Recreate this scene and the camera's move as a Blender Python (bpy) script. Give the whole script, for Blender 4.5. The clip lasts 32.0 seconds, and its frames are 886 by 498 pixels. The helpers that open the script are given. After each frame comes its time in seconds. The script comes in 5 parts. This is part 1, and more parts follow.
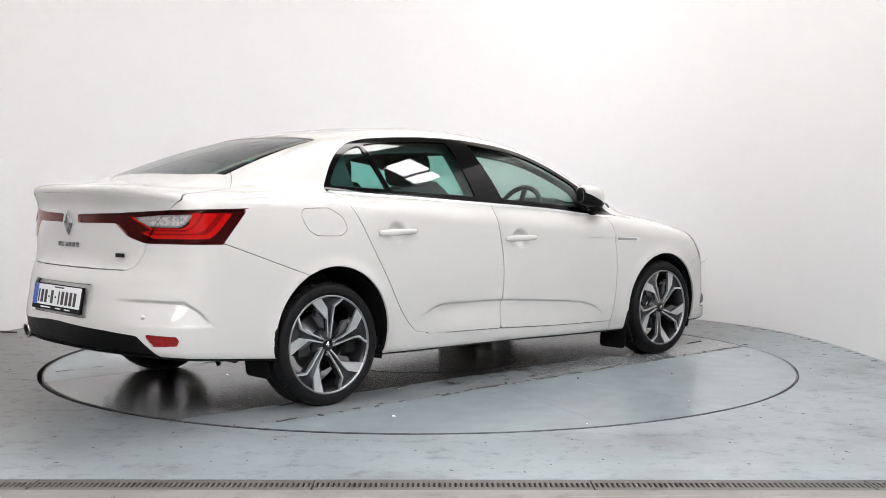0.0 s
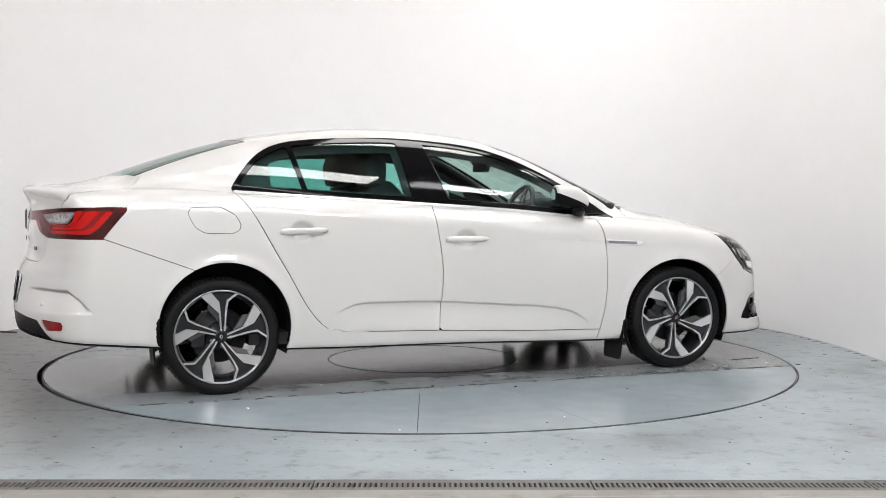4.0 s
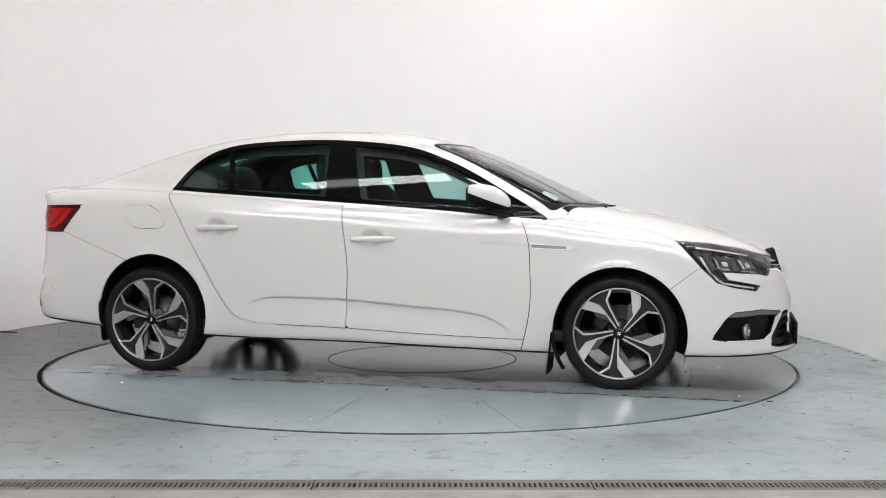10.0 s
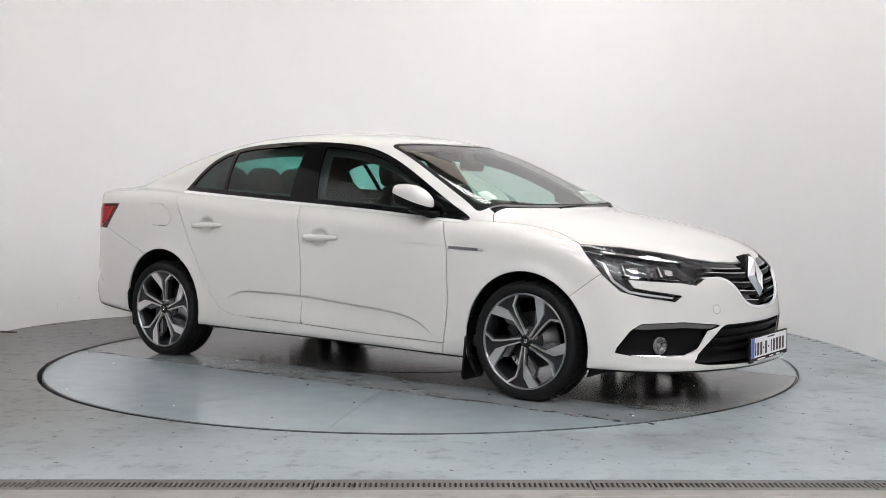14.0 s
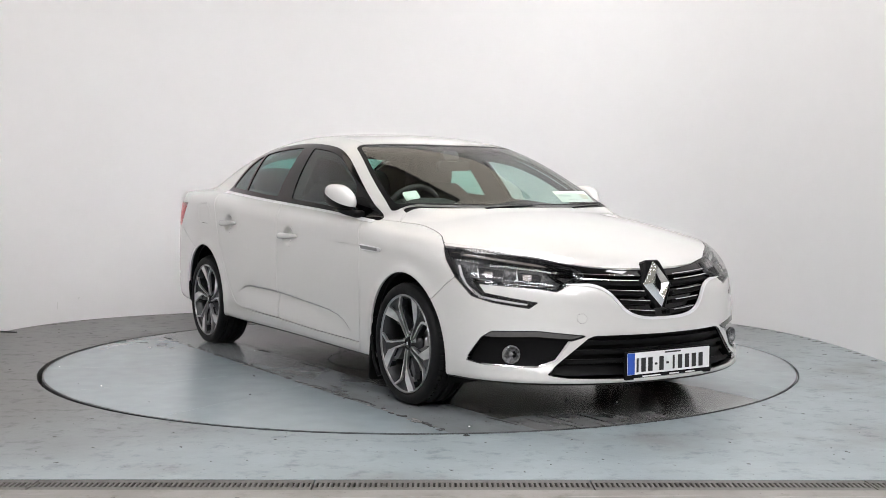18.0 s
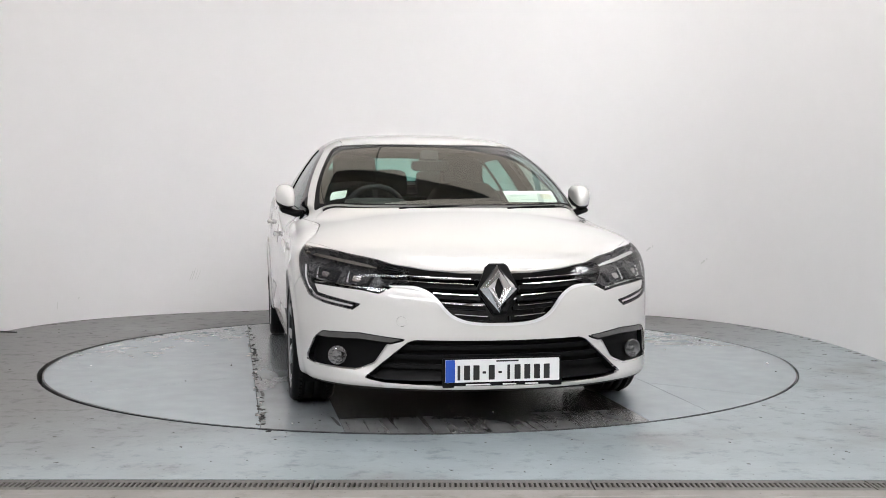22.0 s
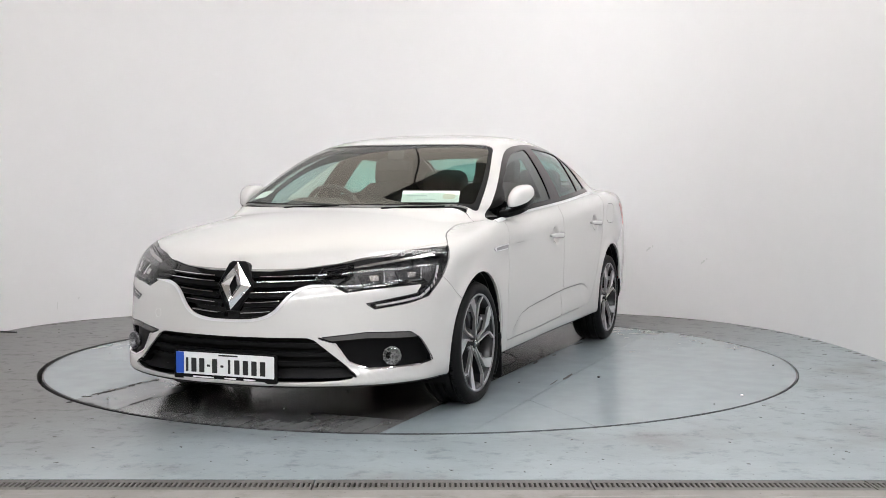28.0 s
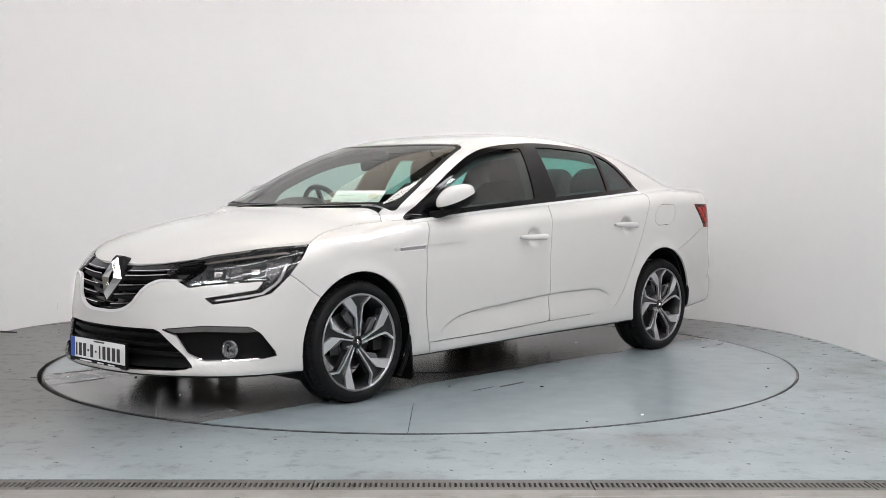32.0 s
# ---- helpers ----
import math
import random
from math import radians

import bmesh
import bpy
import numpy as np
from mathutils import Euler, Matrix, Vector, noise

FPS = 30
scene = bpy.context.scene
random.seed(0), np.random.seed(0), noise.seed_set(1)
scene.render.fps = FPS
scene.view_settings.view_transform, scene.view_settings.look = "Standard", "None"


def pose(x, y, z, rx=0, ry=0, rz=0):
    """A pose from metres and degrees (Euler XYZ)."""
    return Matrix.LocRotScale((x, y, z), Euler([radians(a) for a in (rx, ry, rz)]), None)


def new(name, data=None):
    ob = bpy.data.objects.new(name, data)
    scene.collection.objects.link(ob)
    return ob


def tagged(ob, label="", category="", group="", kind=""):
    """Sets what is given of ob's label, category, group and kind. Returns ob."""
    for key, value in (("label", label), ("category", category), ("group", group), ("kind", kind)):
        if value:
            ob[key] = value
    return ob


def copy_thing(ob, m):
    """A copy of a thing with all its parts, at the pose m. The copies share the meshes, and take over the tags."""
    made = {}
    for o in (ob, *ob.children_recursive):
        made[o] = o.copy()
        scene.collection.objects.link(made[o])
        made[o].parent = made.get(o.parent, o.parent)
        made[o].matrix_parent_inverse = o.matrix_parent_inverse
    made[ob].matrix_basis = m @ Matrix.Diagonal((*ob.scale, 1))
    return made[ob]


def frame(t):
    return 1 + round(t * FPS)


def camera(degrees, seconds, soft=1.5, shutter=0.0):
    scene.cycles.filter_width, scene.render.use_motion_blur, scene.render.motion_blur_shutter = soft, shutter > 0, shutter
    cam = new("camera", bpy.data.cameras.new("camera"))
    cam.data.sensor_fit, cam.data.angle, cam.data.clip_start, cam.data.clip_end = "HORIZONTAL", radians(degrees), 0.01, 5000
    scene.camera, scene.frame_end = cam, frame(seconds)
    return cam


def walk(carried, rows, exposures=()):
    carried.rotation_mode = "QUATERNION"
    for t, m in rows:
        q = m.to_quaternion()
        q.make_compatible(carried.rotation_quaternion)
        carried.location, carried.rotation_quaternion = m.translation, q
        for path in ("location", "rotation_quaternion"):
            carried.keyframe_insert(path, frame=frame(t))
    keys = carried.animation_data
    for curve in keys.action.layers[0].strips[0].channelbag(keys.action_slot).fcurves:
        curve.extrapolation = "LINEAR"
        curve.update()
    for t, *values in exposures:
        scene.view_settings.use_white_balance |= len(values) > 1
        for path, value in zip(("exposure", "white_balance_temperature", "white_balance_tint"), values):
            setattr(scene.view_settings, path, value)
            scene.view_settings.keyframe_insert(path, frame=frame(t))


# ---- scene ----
# ---------------------------------------------------------------- camera
EYE = (0.0, -7.157, 1.044)
VIEW = pose(*EYE, 90 - 2.836, 0, -1.038) @ pose(0, 0, 0, 0, 0, 0.116)
cam = camera(42.5, 32.0, soft=0.6)
walk(cam, [(0.0, VIEW), (32.0, VIEW)], exposures=[(0.0, -0.06), (8.0, -0.11), (13.0, -0.25), (19.0, -0.24), (25.0, -0.29), (30.0, -0.22), (32.0, -0.23)])
# ---------------------------------------------------------------- light
world = bpy.data.worlds.new("world")
scene.world = world
world.use_nodes = True
world.node_tree.nodes["Background"].inputs["Color"].default_value = (0.8, 0.9, 1.0, 1)
world.node_tree.nodes["Background"].inputs["Strength"].default_value = 0.3
# ---------------------------------------------------------------- materials


def material(name, colour, rough=0.5, metal=0.0, grain=0.0, scale=40.0, bump=0.0, **more):
    """A Principled material; grain varies its colour and roughness at two scales, bump gives fine relief."""
    m = bpy.data.materials.new(name)
    m.use_nodes = True
    nt = m.node_tree
    b = nt.nodes["Principled BSDF"]
    b.inputs["Base Color"].default_value = (*colour, 1)
    b.inputs["Roughness"].default_value = rough
    b.inputs["Metallic"].default_value = metal
    for key, value in more.items():
        b.inputs[key.replace("_", " ")].default_value = value
    if grain or bump:
        co = nt.nodes.new("ShaderNodeTexCoord")
        n1 = nt.nodes.new("ShaderNodeTexNoise")
        n1.inputs["Scale"].default_value, n1.inputs["Detail"].default_value = scale, 6
        nt.links.new(co.outputs["Object"], n1.inputs["Vector"])
        n2 = nt.nodes.new("ShaderNodeTexNoise")
        n2.inputs["Scale"].default_value, n2.inputs["Detail"].default_value = scale / 12, 4
        nt.links.new(co.outputs["Object"], n2.inputs["Vector"])
        add = nt.nodes.new("ShaderNodeMath")
        add.operation = "ADD"
        nt.links.new(n1.outputs["Fac"], add.inputs[0])
        nt.links.new(n2.outputs["Fac"], add.inputs[1])
        if grain:
            r = nt.nodes.new("ShaderNodeMapRange")
            r.inputs["From Min"].default_value, r.inputs["From Max"].default_value = 0.6, 1.4
            r.inputs["To Min"].default_value, r.inputs["To Max"].default_value = 1 - grain, 1 + grain
            nt.links.new(add.outputs[0], r.inputs["Value"])
            mul = nt.nodes.new("ShaderNodeVectorMath")
            mul.operation = "SCALE"
            mul.inputs[0].default_value = colour
            nt.links.new(r.outputs[0], mul.inputs["Scale"])
            nt.links.new(mul.outputs[0], b.inputs["Base Color"])
            rr = nt.nodes.new("ShaderNodeMath")
            rr.operation = "MULTIPLY"
            rr.inputs[1].default_value = rough
            nt.links.new(r.outputs[0], rr.inputs[0])
            nt.links.new(rr.outputs[0], b.inputs["Roughness"])
        if bump:
            bp = nt.nodes.new("ShaderNodeBump")
            bp.inputs["Strength"].default_value, bp.inputs["Distance"].default_value = bump, 0.002
            nt.links.new(n1.outputs["Fac"], bp.inputs["Height"])
            nt.links.new(bp.outputs[0], b.inputs["Normal"])
    return m


def pane_material(name, tint, ior=1.5, rough=0.015, gain=1.5):
    """A thin sheet of glass: it lets tinted light straight through and mirrors by Fresnel."""
    m = bpy.data.materials.new(name)
    m.use_nodes = True
    nt = m.node_tree
    nt.nodes.clear()
    out = nt.nodes.new("ShaderNodeOutputMaterial")
    mix = nt.nodes.new("ShaderNodeMixShader")
    fr = nt.nodes.new("ShaderNodeLayerWeight")
    fr.inputs["Blend"].default_value = 0.5
    pw = nt.nodes.new("ShaderNodeMath")
    pw.operation, pw.inputs[1].default_value = "POWER", 5.0
    nt.links.new(fr.outputs["Facing"], pw.inputs[0])
    r0 = ((ior - 1) / (ior + 1)) ** 2 * gain
    sh = nt.nodes.new("ShaderNodeMath")
    sh.operation, sh.inputs[1].default_value, sh.inputs[2].default_value = "MULTIPLY_ADD", 1 - r0, r0
    nt.links.new(pw.outputs[0], sh.inputs[0])
    tr = nt.nodes.new("ShaderNodeBsdfTransparent")
    tr.inputs["Color"].default_value = (*tint, 1)
    gl = nt.nodes.new("ShaderNodeBsdfGlossy")
    gl.inputs["Roughness"].default_value = rough
    nt.links.new(sh.outputs[0], mix.inputs[0])
    nt.links.new(tr.outputs[0], mix.inputs[1])
    nt.links.new(gl.outputs[0], mix.inputs[2])
    nt.links.new(mix.outputs[0], out.inputs[0])
    return m


WHITE = material("pearl_paint", (0.538, 0.530, 0.514), 0.34, 0.0, 0.012, 700.0, Coat_Weight=1.0, Coat_Roughness=0.035, Coat_IOR=1.55, Specular_IOR_Level=0.5)
BLACK = material("black_plastic", (0.004, 0.004, 0.0043), 0.5, 0.0, 0.15, 300.0, 0.15, Specular_IOR_Level=0.10)
GLOSS_BLACK = material("gloss_black", (0.004, 0.004, 0.0045), 0.05, 0.0, 0.05, 200.0, Specular_IOR_Level=0.35)
RUBBER = material("rubber", (0.0055, 0.0055, 0.006), 0.6, 0.0, 0.2, 120.0, 0.2, Specular_IOR_Level=0.18)
DARK_GREY = material("dark_grey_lacquer", (0.016, 0.0162, 0.018), 0.3, 0.3, 0.06, 300.0)
FACET_GREY = material("grey_lacquer", (0.09, 0.09, 0.095), 0.35, 0.3, 0.06, 300.0)
POLISHED = material("turned_alloy", (0.68, 0.68, 0.69), 0.30, 1.0, 0.04, 500.0)
RIM = material("dull_alloy", (0.33, 0.33, 0.34), 0.35, 1.0, 0.06, 300.0)
STEEL = material("brake_steel", (0.30, 0.30, 0.30), 0.35, 1.0, 0.1, 200.0)
CHROME = material("chrome", (0.80, 0.80, 0.81), 0.14, 1.0)
SILVER = material("lamp_silver", (0.62, 0.60, 0.60), 0.22, 0.8, 0.2, 120.0)
MIRROR = material("mirror_glass", (0.9, 0.9, 0.9), 0.01, 1.0)
DARK_RED = material("dark_red_plastic", (0.022, 0.0015, 0.002), 0.2, 0.0, 0.3, 90.0)
BLOOD = material("deep_red_plastic", (0.22, 0.007, 0.007), 0.22, 0.0, 0.35, 60.0)
RED = material("red_plastic", (0.48, 0.012, 0.009), 0.18, 0.0, 0.2, 80.0)
RIBBED = material("pale_ribbed_plastic", (0.28, 0.27, 0.27), 0.25, 0.2, 0.6, 90.0)
SMOKED = material("clear_ribbed_plastic", (0.11, 0.108, 0.108), 0.15, 0.3, 0.12, 60.0)
LAMP_BED = material("lamp_housing_grey", (0.065, 0.065, 0.068), 0.28, 0.3, 0.3, 60.0)
SATIN = material("satin_chrome", (0.66, 0.66, 0.67), 0.3, 0.3)
TRIM = material("black_window_trim", (0.003, 0.003, 0.0035), 0.07, 0.0, 0.08, 200.0, Specular_IOR_Level=0.16)
DIM = material("lamp_grey", (0.20, 0.20, 0.205), 0.28, 0.6, 0.3, 120.0)
ORANGE = material("faded_orange_print", (0.62, 0.58, 0.48), 0.6)
FADED = material("faded_grey_print", (0.50, 0.58, 0.55), 0.6)
FABRIC = material("seat_fabric", (0.018, 0.0185, 0.02), 0.85, 0.0, 0.2, 250.0, 0.4)
DASH = material("dashboard_plastic", (0.016, 0.016, 0.018), 0.6, 0.0, 0.12, 300.0, 0.2)
LINER = material("headliner_cloth", (0.09, 0.085, 0.078), 0.9, 0.0, 0.05, 300.0)
PAPER = material("pale_paper", (0.70, 0.76, 0.72), 0.6, 0.0, 0.08, 90.0)
PLATE_WHITE = material("plate_white", (0.74, 0.74, 0.74), 0.35, 0.0, 0.03, 100.0)
PLATE_BLUE = material("plate_blue", (0.02, 0.08, 0.42), 0.35)
INK = material("plate_black", (0.012, 0.012, 0.012), 0.4)
SIDE_GLASS = pane_material("tinted_glass", (0.33, 0.68, 0.62))
FRONT_GLASS = pane_material("pale_tinted_glass", (0.60, 0.80, 0.765))
SCREEN_GLASS = pane_material("windscreen_glass", (0.74, 0.84, 0.78))
LENS = pane_material("lens_plastic", (0.95, 0.95, 0.95), 1.45, 0.02, 0.9)
RED_LENS = pane_material("red_lens_plastic", (0.88, 0.42, 0.42), 1.45, 0.02, 0.5)


def worn_paint(name, base, dirt, bare, rough, dirt_amount, streak=(1, 1, 1), seed=0.0, worn_shade=None, relief=0.25, uneven=0.25):
    """Floor paint: two scales of stain, streaks of dirt, worn specks and scratches, and a sheen that changes with them."""
    m = bpy.data.materials.new(name)
    m.use_nodes = True
    nt = m.node_tree
    b = nt.nodes["Principled BSDF"]
    co = nt.nodes.new("ShaderNodeTexCoord")

    def noise_at(scale, detail, stretch=(1, 1, 1), rough_=0.6, off=0.0):
        mp = nt.nodes.new("ShaderNodeMapping")
        mp.inputs["Scale"].default_value = stretch
        mp.inputs["Location"].default_value = (seed + off, seed - off, 0)
        nt.links.new(co.outputs["Object"], mp.inputs["Vector"])
        n = nt.nodes.new("ShaderNodeTexNoise")
        n.inputs["Scale"].default_value, n.inputs["Detail"].default_value, n.inputs["Roughness"].default_value = scale, detail, rough_
        nt.links.new(mp.outputs[0], n.inputs["Vector"])
        return n.outputs["Fac"]

    def ramp(src, lo, hi):
        r = nt.nodes.new("ShaderNodeMapRange")
        r.interpolation_type = "SMOOTHSTEP"
        r.inputs["From Min"].default_value, r.inputs["From Max"].default_value = lo, hi
        nt.links.new(src, r.inputs["Value"])
        return r.outputs[0]

    def mixed(fac, a, c):
        x = nt.nodes.new("ShaderNodeMix")
        x.data_type = "RGBA"
        nt.links.new(fac, x.inputs["Factor"])
        for sock, val in ((x.inputs["A"], a), (x.inputs["B"], c)):
            if isinstance(val, tuple):
                sock.default_value = (*val, 1)
            else:
                nt.links.new(val, sock)
        return x.outputs["Result"]

    cloud = ramp(noise_at(1.1, 5, streak), 0.62 - dirt_amount, 0.78 - dirt_amount * 0.6)
    fine = ramp(noise_at(9, 8, streak, 0.7, 3.1), 0.5, 0.75)
    speck = ramp(noise_at(38, 2, (1, 1, 1), 0.5, 7.7), 0.69, 0.74)
    scratch = ramp(noise_at(5, 8, tuple(q * k for q, k in zip(streak, (0.25, 3.0, 1))), 0.7, 5.0), 0.55, 0.68) if bare else None
    if worn_shade:
        # brownish wear towards back and left, which also paints in the dimmer left side
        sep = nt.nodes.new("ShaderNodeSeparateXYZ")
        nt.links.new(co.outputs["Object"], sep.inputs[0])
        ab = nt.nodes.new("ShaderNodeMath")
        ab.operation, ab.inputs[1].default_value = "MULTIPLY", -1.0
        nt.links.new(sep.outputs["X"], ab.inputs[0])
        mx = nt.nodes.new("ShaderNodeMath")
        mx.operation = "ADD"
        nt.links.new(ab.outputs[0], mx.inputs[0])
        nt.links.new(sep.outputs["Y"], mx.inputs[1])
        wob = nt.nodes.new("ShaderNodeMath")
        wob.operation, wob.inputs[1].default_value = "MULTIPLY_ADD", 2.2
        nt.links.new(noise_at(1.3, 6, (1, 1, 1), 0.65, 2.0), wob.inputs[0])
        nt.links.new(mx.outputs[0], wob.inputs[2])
        worn_shade_fac = ramp(wob.outputs[0], -1.5, 1.5)
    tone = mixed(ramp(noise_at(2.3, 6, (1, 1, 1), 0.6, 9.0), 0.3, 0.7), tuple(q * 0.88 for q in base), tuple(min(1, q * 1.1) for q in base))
    if worn_shade:
        tone = mixed(worn_shade_fac, tone, worn_shade)
    col = mixed(cloud, tone, dirt)
    half = nt.nodes.new("ShaderNodeMath")
    half.operation = "MULTIPLY"
    half.inputs[1].default_value = 0.35
    nt.links.new(fine, half.inputs[0])
    col = mixed(half.outputs[0], col, dirt)
    col = mixed(speck, col, tuple(q * 0.55 for q in dirt))
    if bare:
        col = mixed(scratch, col, bare)
    nt.links.new(col, b.inputs["Base Color"])
    rr = nt.nodes.new("ShaderNodeMapRange")
    rr.inputs["To Min"].default_value, rr.inputs["To Max"].default_value = rough, min(1, rough + uneven)
    nt.links.new(fine, rr.inputs["Value"])
    nt.links.new(rr.outputs[0], b.inputs["Roughness"])
    bp = nt.nodes.new("ShaderNodeBump")
    bp.inputs["Strength"].default_value, bp.inputs["Distance"].default_value = relief, 0.002
    nt.links.new(noise_at(30, 6), bp.inputs["Height"])
    nt.links.new(bp.outputs[0], b.inputs["Normal"])
    return m


# the last tone is brownish wear plus dimmer light painted in at the left
FLOOR = worn_paint("blue_grey_floor_paint", (0.235, 0.273, 0.287), (0.145, 0.15, 0.148), None, 0.32, 0.10, worn_shade=(0.100, 0.099, 0.095))
CONCRETE = worn_paint("bare_concrete", (0.21, 0.20, 0.185), (0.14, 0.13, 0.12), (0.27, 0.26, 0.245), 0.55, 0.14, seed=4.0)
TABLE = material("turntable_paint", (0.225, 0.262, 0.276), 0.19, 0.0, 0.10, 7.0, 0.02)
BORDER = worn_paint("stained_lane_border", (0.200, 0.216, 0.221), (0.115, 0.111, 0.103), None, 0.19, 0.09, (0.3, 1.8, 1), seed=3.0, relief=0.04, uneven=0.03)
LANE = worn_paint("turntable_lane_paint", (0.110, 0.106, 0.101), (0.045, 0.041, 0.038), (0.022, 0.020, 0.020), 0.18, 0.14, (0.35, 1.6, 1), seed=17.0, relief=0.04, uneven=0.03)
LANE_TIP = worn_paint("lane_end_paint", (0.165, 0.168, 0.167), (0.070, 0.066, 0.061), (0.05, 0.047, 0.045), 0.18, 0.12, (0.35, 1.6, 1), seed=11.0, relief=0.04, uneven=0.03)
IRON = material("cast_iron", (0.10, 0.095, 0.088), 0.55, 0.3, 0.25, 60.0, 0.4)
PIT = material("gap_dirt", (0.01, 0.01, 0.01), 0.9)
WALL = material("wall_paint", (0.80, 0.79, 0.795), 0.62, 0.0, 0.012, 6.0, 0.05)
SCUFF = material("scuff_mark", (0.66, 0.66, 0.65), 0.7)
ROOM = material("workshop_wall", (0.42, 0.412, 0.395), 0.85, 0.0, 0.06, 3.0)
CEIL = material("roof_sheeting", (0.42, 0.385, 0.345), 0.6, 0.0, 0.06, 4.0)
BEAM = material("steel_beam", (0.27, 0.26, 0.25), 0.5, 0.0, 0.1, 8.0)


def panel_light(name, colour, strength):
    m = material(name, (0.8, 0.8, 0.8), 0.5)
    b = m.node_tree.nodes["Principled BSDF"]
    b.inputs["Emission Color"].default_value = (*colour, 1)
    nt = m.node_tree
    co, wv, rg = (nt.nodes.new(k) for k in ("ShaderNodeTexCoord", "ShaderNodeTexWave", "ShaderNodeMapRange"))
    wv.inputs["Scale"].default_value, wv.inputs["Distortion"].default_value = 2.2, 0.4
    rg.inputs["To Min"].default_value, rg.inputs["To Max"].default_value = strength * 0.9, strength * 1.06
    nt.links.new(co.outputs["Object"], wv.inputs["Vector"])
    nt.links.new(wv.outputs["Fac"], rg.inputs["Value"])
    nt.links.new(rg.outputs[0], b.inputs["Emission Strength"])
    return m


SKYLIGHT = panel_light("translucent_roof_sheet", (0.975, 0.97, 1.0), 25.0)
# same sheet at about half strength, to keep light from the left lower
DULL = panel_light("dim_roof_sheet", (0.975, 0.97, 1.0), 13.0)
LAMP = panel_light("clear_roof_sheet", (1.0, 0.975, 0.955), 16.0)
# beige glow added in place of the lit ceiling that the windscreen mirrors
WARM = panel_light("ceiling_glow_sheet", (1.0, 0.90, 0.77), 1.35)
# ---------------------------------------------------------------- the car's form
# Car space: x forward, y to its left, z up, origin on the ground midway between the axles.


def spline(xs, ys):
    """A natural cubic through a few points, straight beyond its ends."""
    xs, ys = np.array(xs, float), np.array(ys, float)
    n, h = len(xs), np.diff(xs)
    a, b = np.eye(n), np.zeros(n)
    for i in range(1, n - 1):
        a[i, i - 1:i + 2] = h[i - 1], 2 * (h[i - 1] + h[i]), h[i]
        b[i] = 6 * ((ys[i + 1] - ys[i]) / h[i] - (ys[i] - ys[i - 1]) / h[i - 1])
    m = np.linalg.solve(a, b)

    def f(x):
        x = np.asarray(x, float)
        q = np.clip(x, xs[0], xs[-1])
        i = np.clip(np.searchsorted(xs, q) - 1, 0, n - 2)
        d, e, k = q - xs[i], xs[i + 1] - q, h[i]
        y = m[i] * e ** 3 / (6 * k) + m[i + 1] * d ** 3 / (6 * k) + (ys[i] / k - m[i] * k / 6) * e + (ys[i + 1] / k - m[i + 1] * k / 6) * d
        s0 = (ys[1] - ys[0]) / h[0] - h[0] * m[1] / 6
        s1 = (ys[-1] - ys[-2]) / h[-1] + h[-1] * m[-2] / 6
        return y + np.where(x < xs[0], (x - xs[0]) * s0, 0) + np.where(x > xs[-1], (x - xs[-1]) * s1, 0)
    return f


def smax(a, b, k):
    h = np.maximum(k - np.abs(a - b), 0) / k
    return np.maximum(a, b) + h * h * k / 4


def smin(a, b, k):
    return -smax(-a, -b, k)


def step(x, lo, hi):
    t = np.clip((x - lo) / (hi - lo), 0, 1)
    return t * t * (3 - 2 * t)


def outline(pts, r=0.0):
    """Signed distance in a plane to a closed outline with corners rounded by r."""
    q = np.array(pts, float)

    def f(u, w):
        u, w = np.asarray(u, float), np.asarray(w, float)
        best, inside = np.full(u.shape, 1e9), np.zeros(u.shape, bool)
        for i in range(len(q)):
            (ax, ay), (bx, by) = q[i - 1], q[i]
            dx, dy = bx - ax, by - ay
            h = np.clip(((u - ax) * dx + (w - ay) * dy) / (dx * dx + dy * dy), 0, 1)
            best = np.minimum(best, np.hypot(u - ax - dx * h, w - ay - dy * h))
            cross = (ay > w) != (by > w)
            inside ^= cross & (u < dx * (w - ay) / (dy if dy else 1e-9) + ax)
        return np.where(inside, -best, best) - r
    return f


PLAN = spline([-2.45, -2.1, -1.8, -1.3, -0.8, -0.2, 0.5, 1.1, 1.5, 1.8, 2.1, 2.35],
              [0.745, 0.823, 0.870, 0.897, 0.892, 0.886, 0.876, 0.872, 0.879, 0.853, 0.777, 0.66])
HOOD = spline([0.9, 1.2, 1.45, 1.65, 1.85, 2.0, 2.12, 2.2, 2.26], [1.01, 0.965, 0.925, 0.885, 0.83, 0.776, 0.725, 0.685, 0.65])
DECK = spline([-2.45, -2.34, -2.2, -2.0, -1.7, -1.3, -0.8, 0.0, 0.9], [1.08, 1.08, 1.085, 1.09, 1.10, 1.088, 1.048, 0.992, 0.918])
ROOF = spline([-2.2, -2.0, -1.85, -1.54, -1.2, -0.9, -0.6, -0.3, 0.0, 0.34, 0.7, 1.0, 1.25], [1.04, 1.098, 1.145, 1.25, 1.343, 1.392, 1.417, 1.42, 1.40, 1.337, 1.195, 1.06, 0.945])
CABW = spline([-2.2, -1.9, -1.6, -1.27, -0.8, -0.2, 0.3, 0.7, 0.95, 1.25], [0.62, 0.67, 0.72, 0.762, 0.811, 0.828, 0.815, 0.778, 0.732, 0.655])
SIDE = spline([0.1, 0.2, 0.3, 0.45, 0.6, 0.75, 0.9, 1.05, 1.2], [-0.055, -0.03, -0.014, -0.005, 0.0, -0.004, -0.016, -0.048, -0.11])
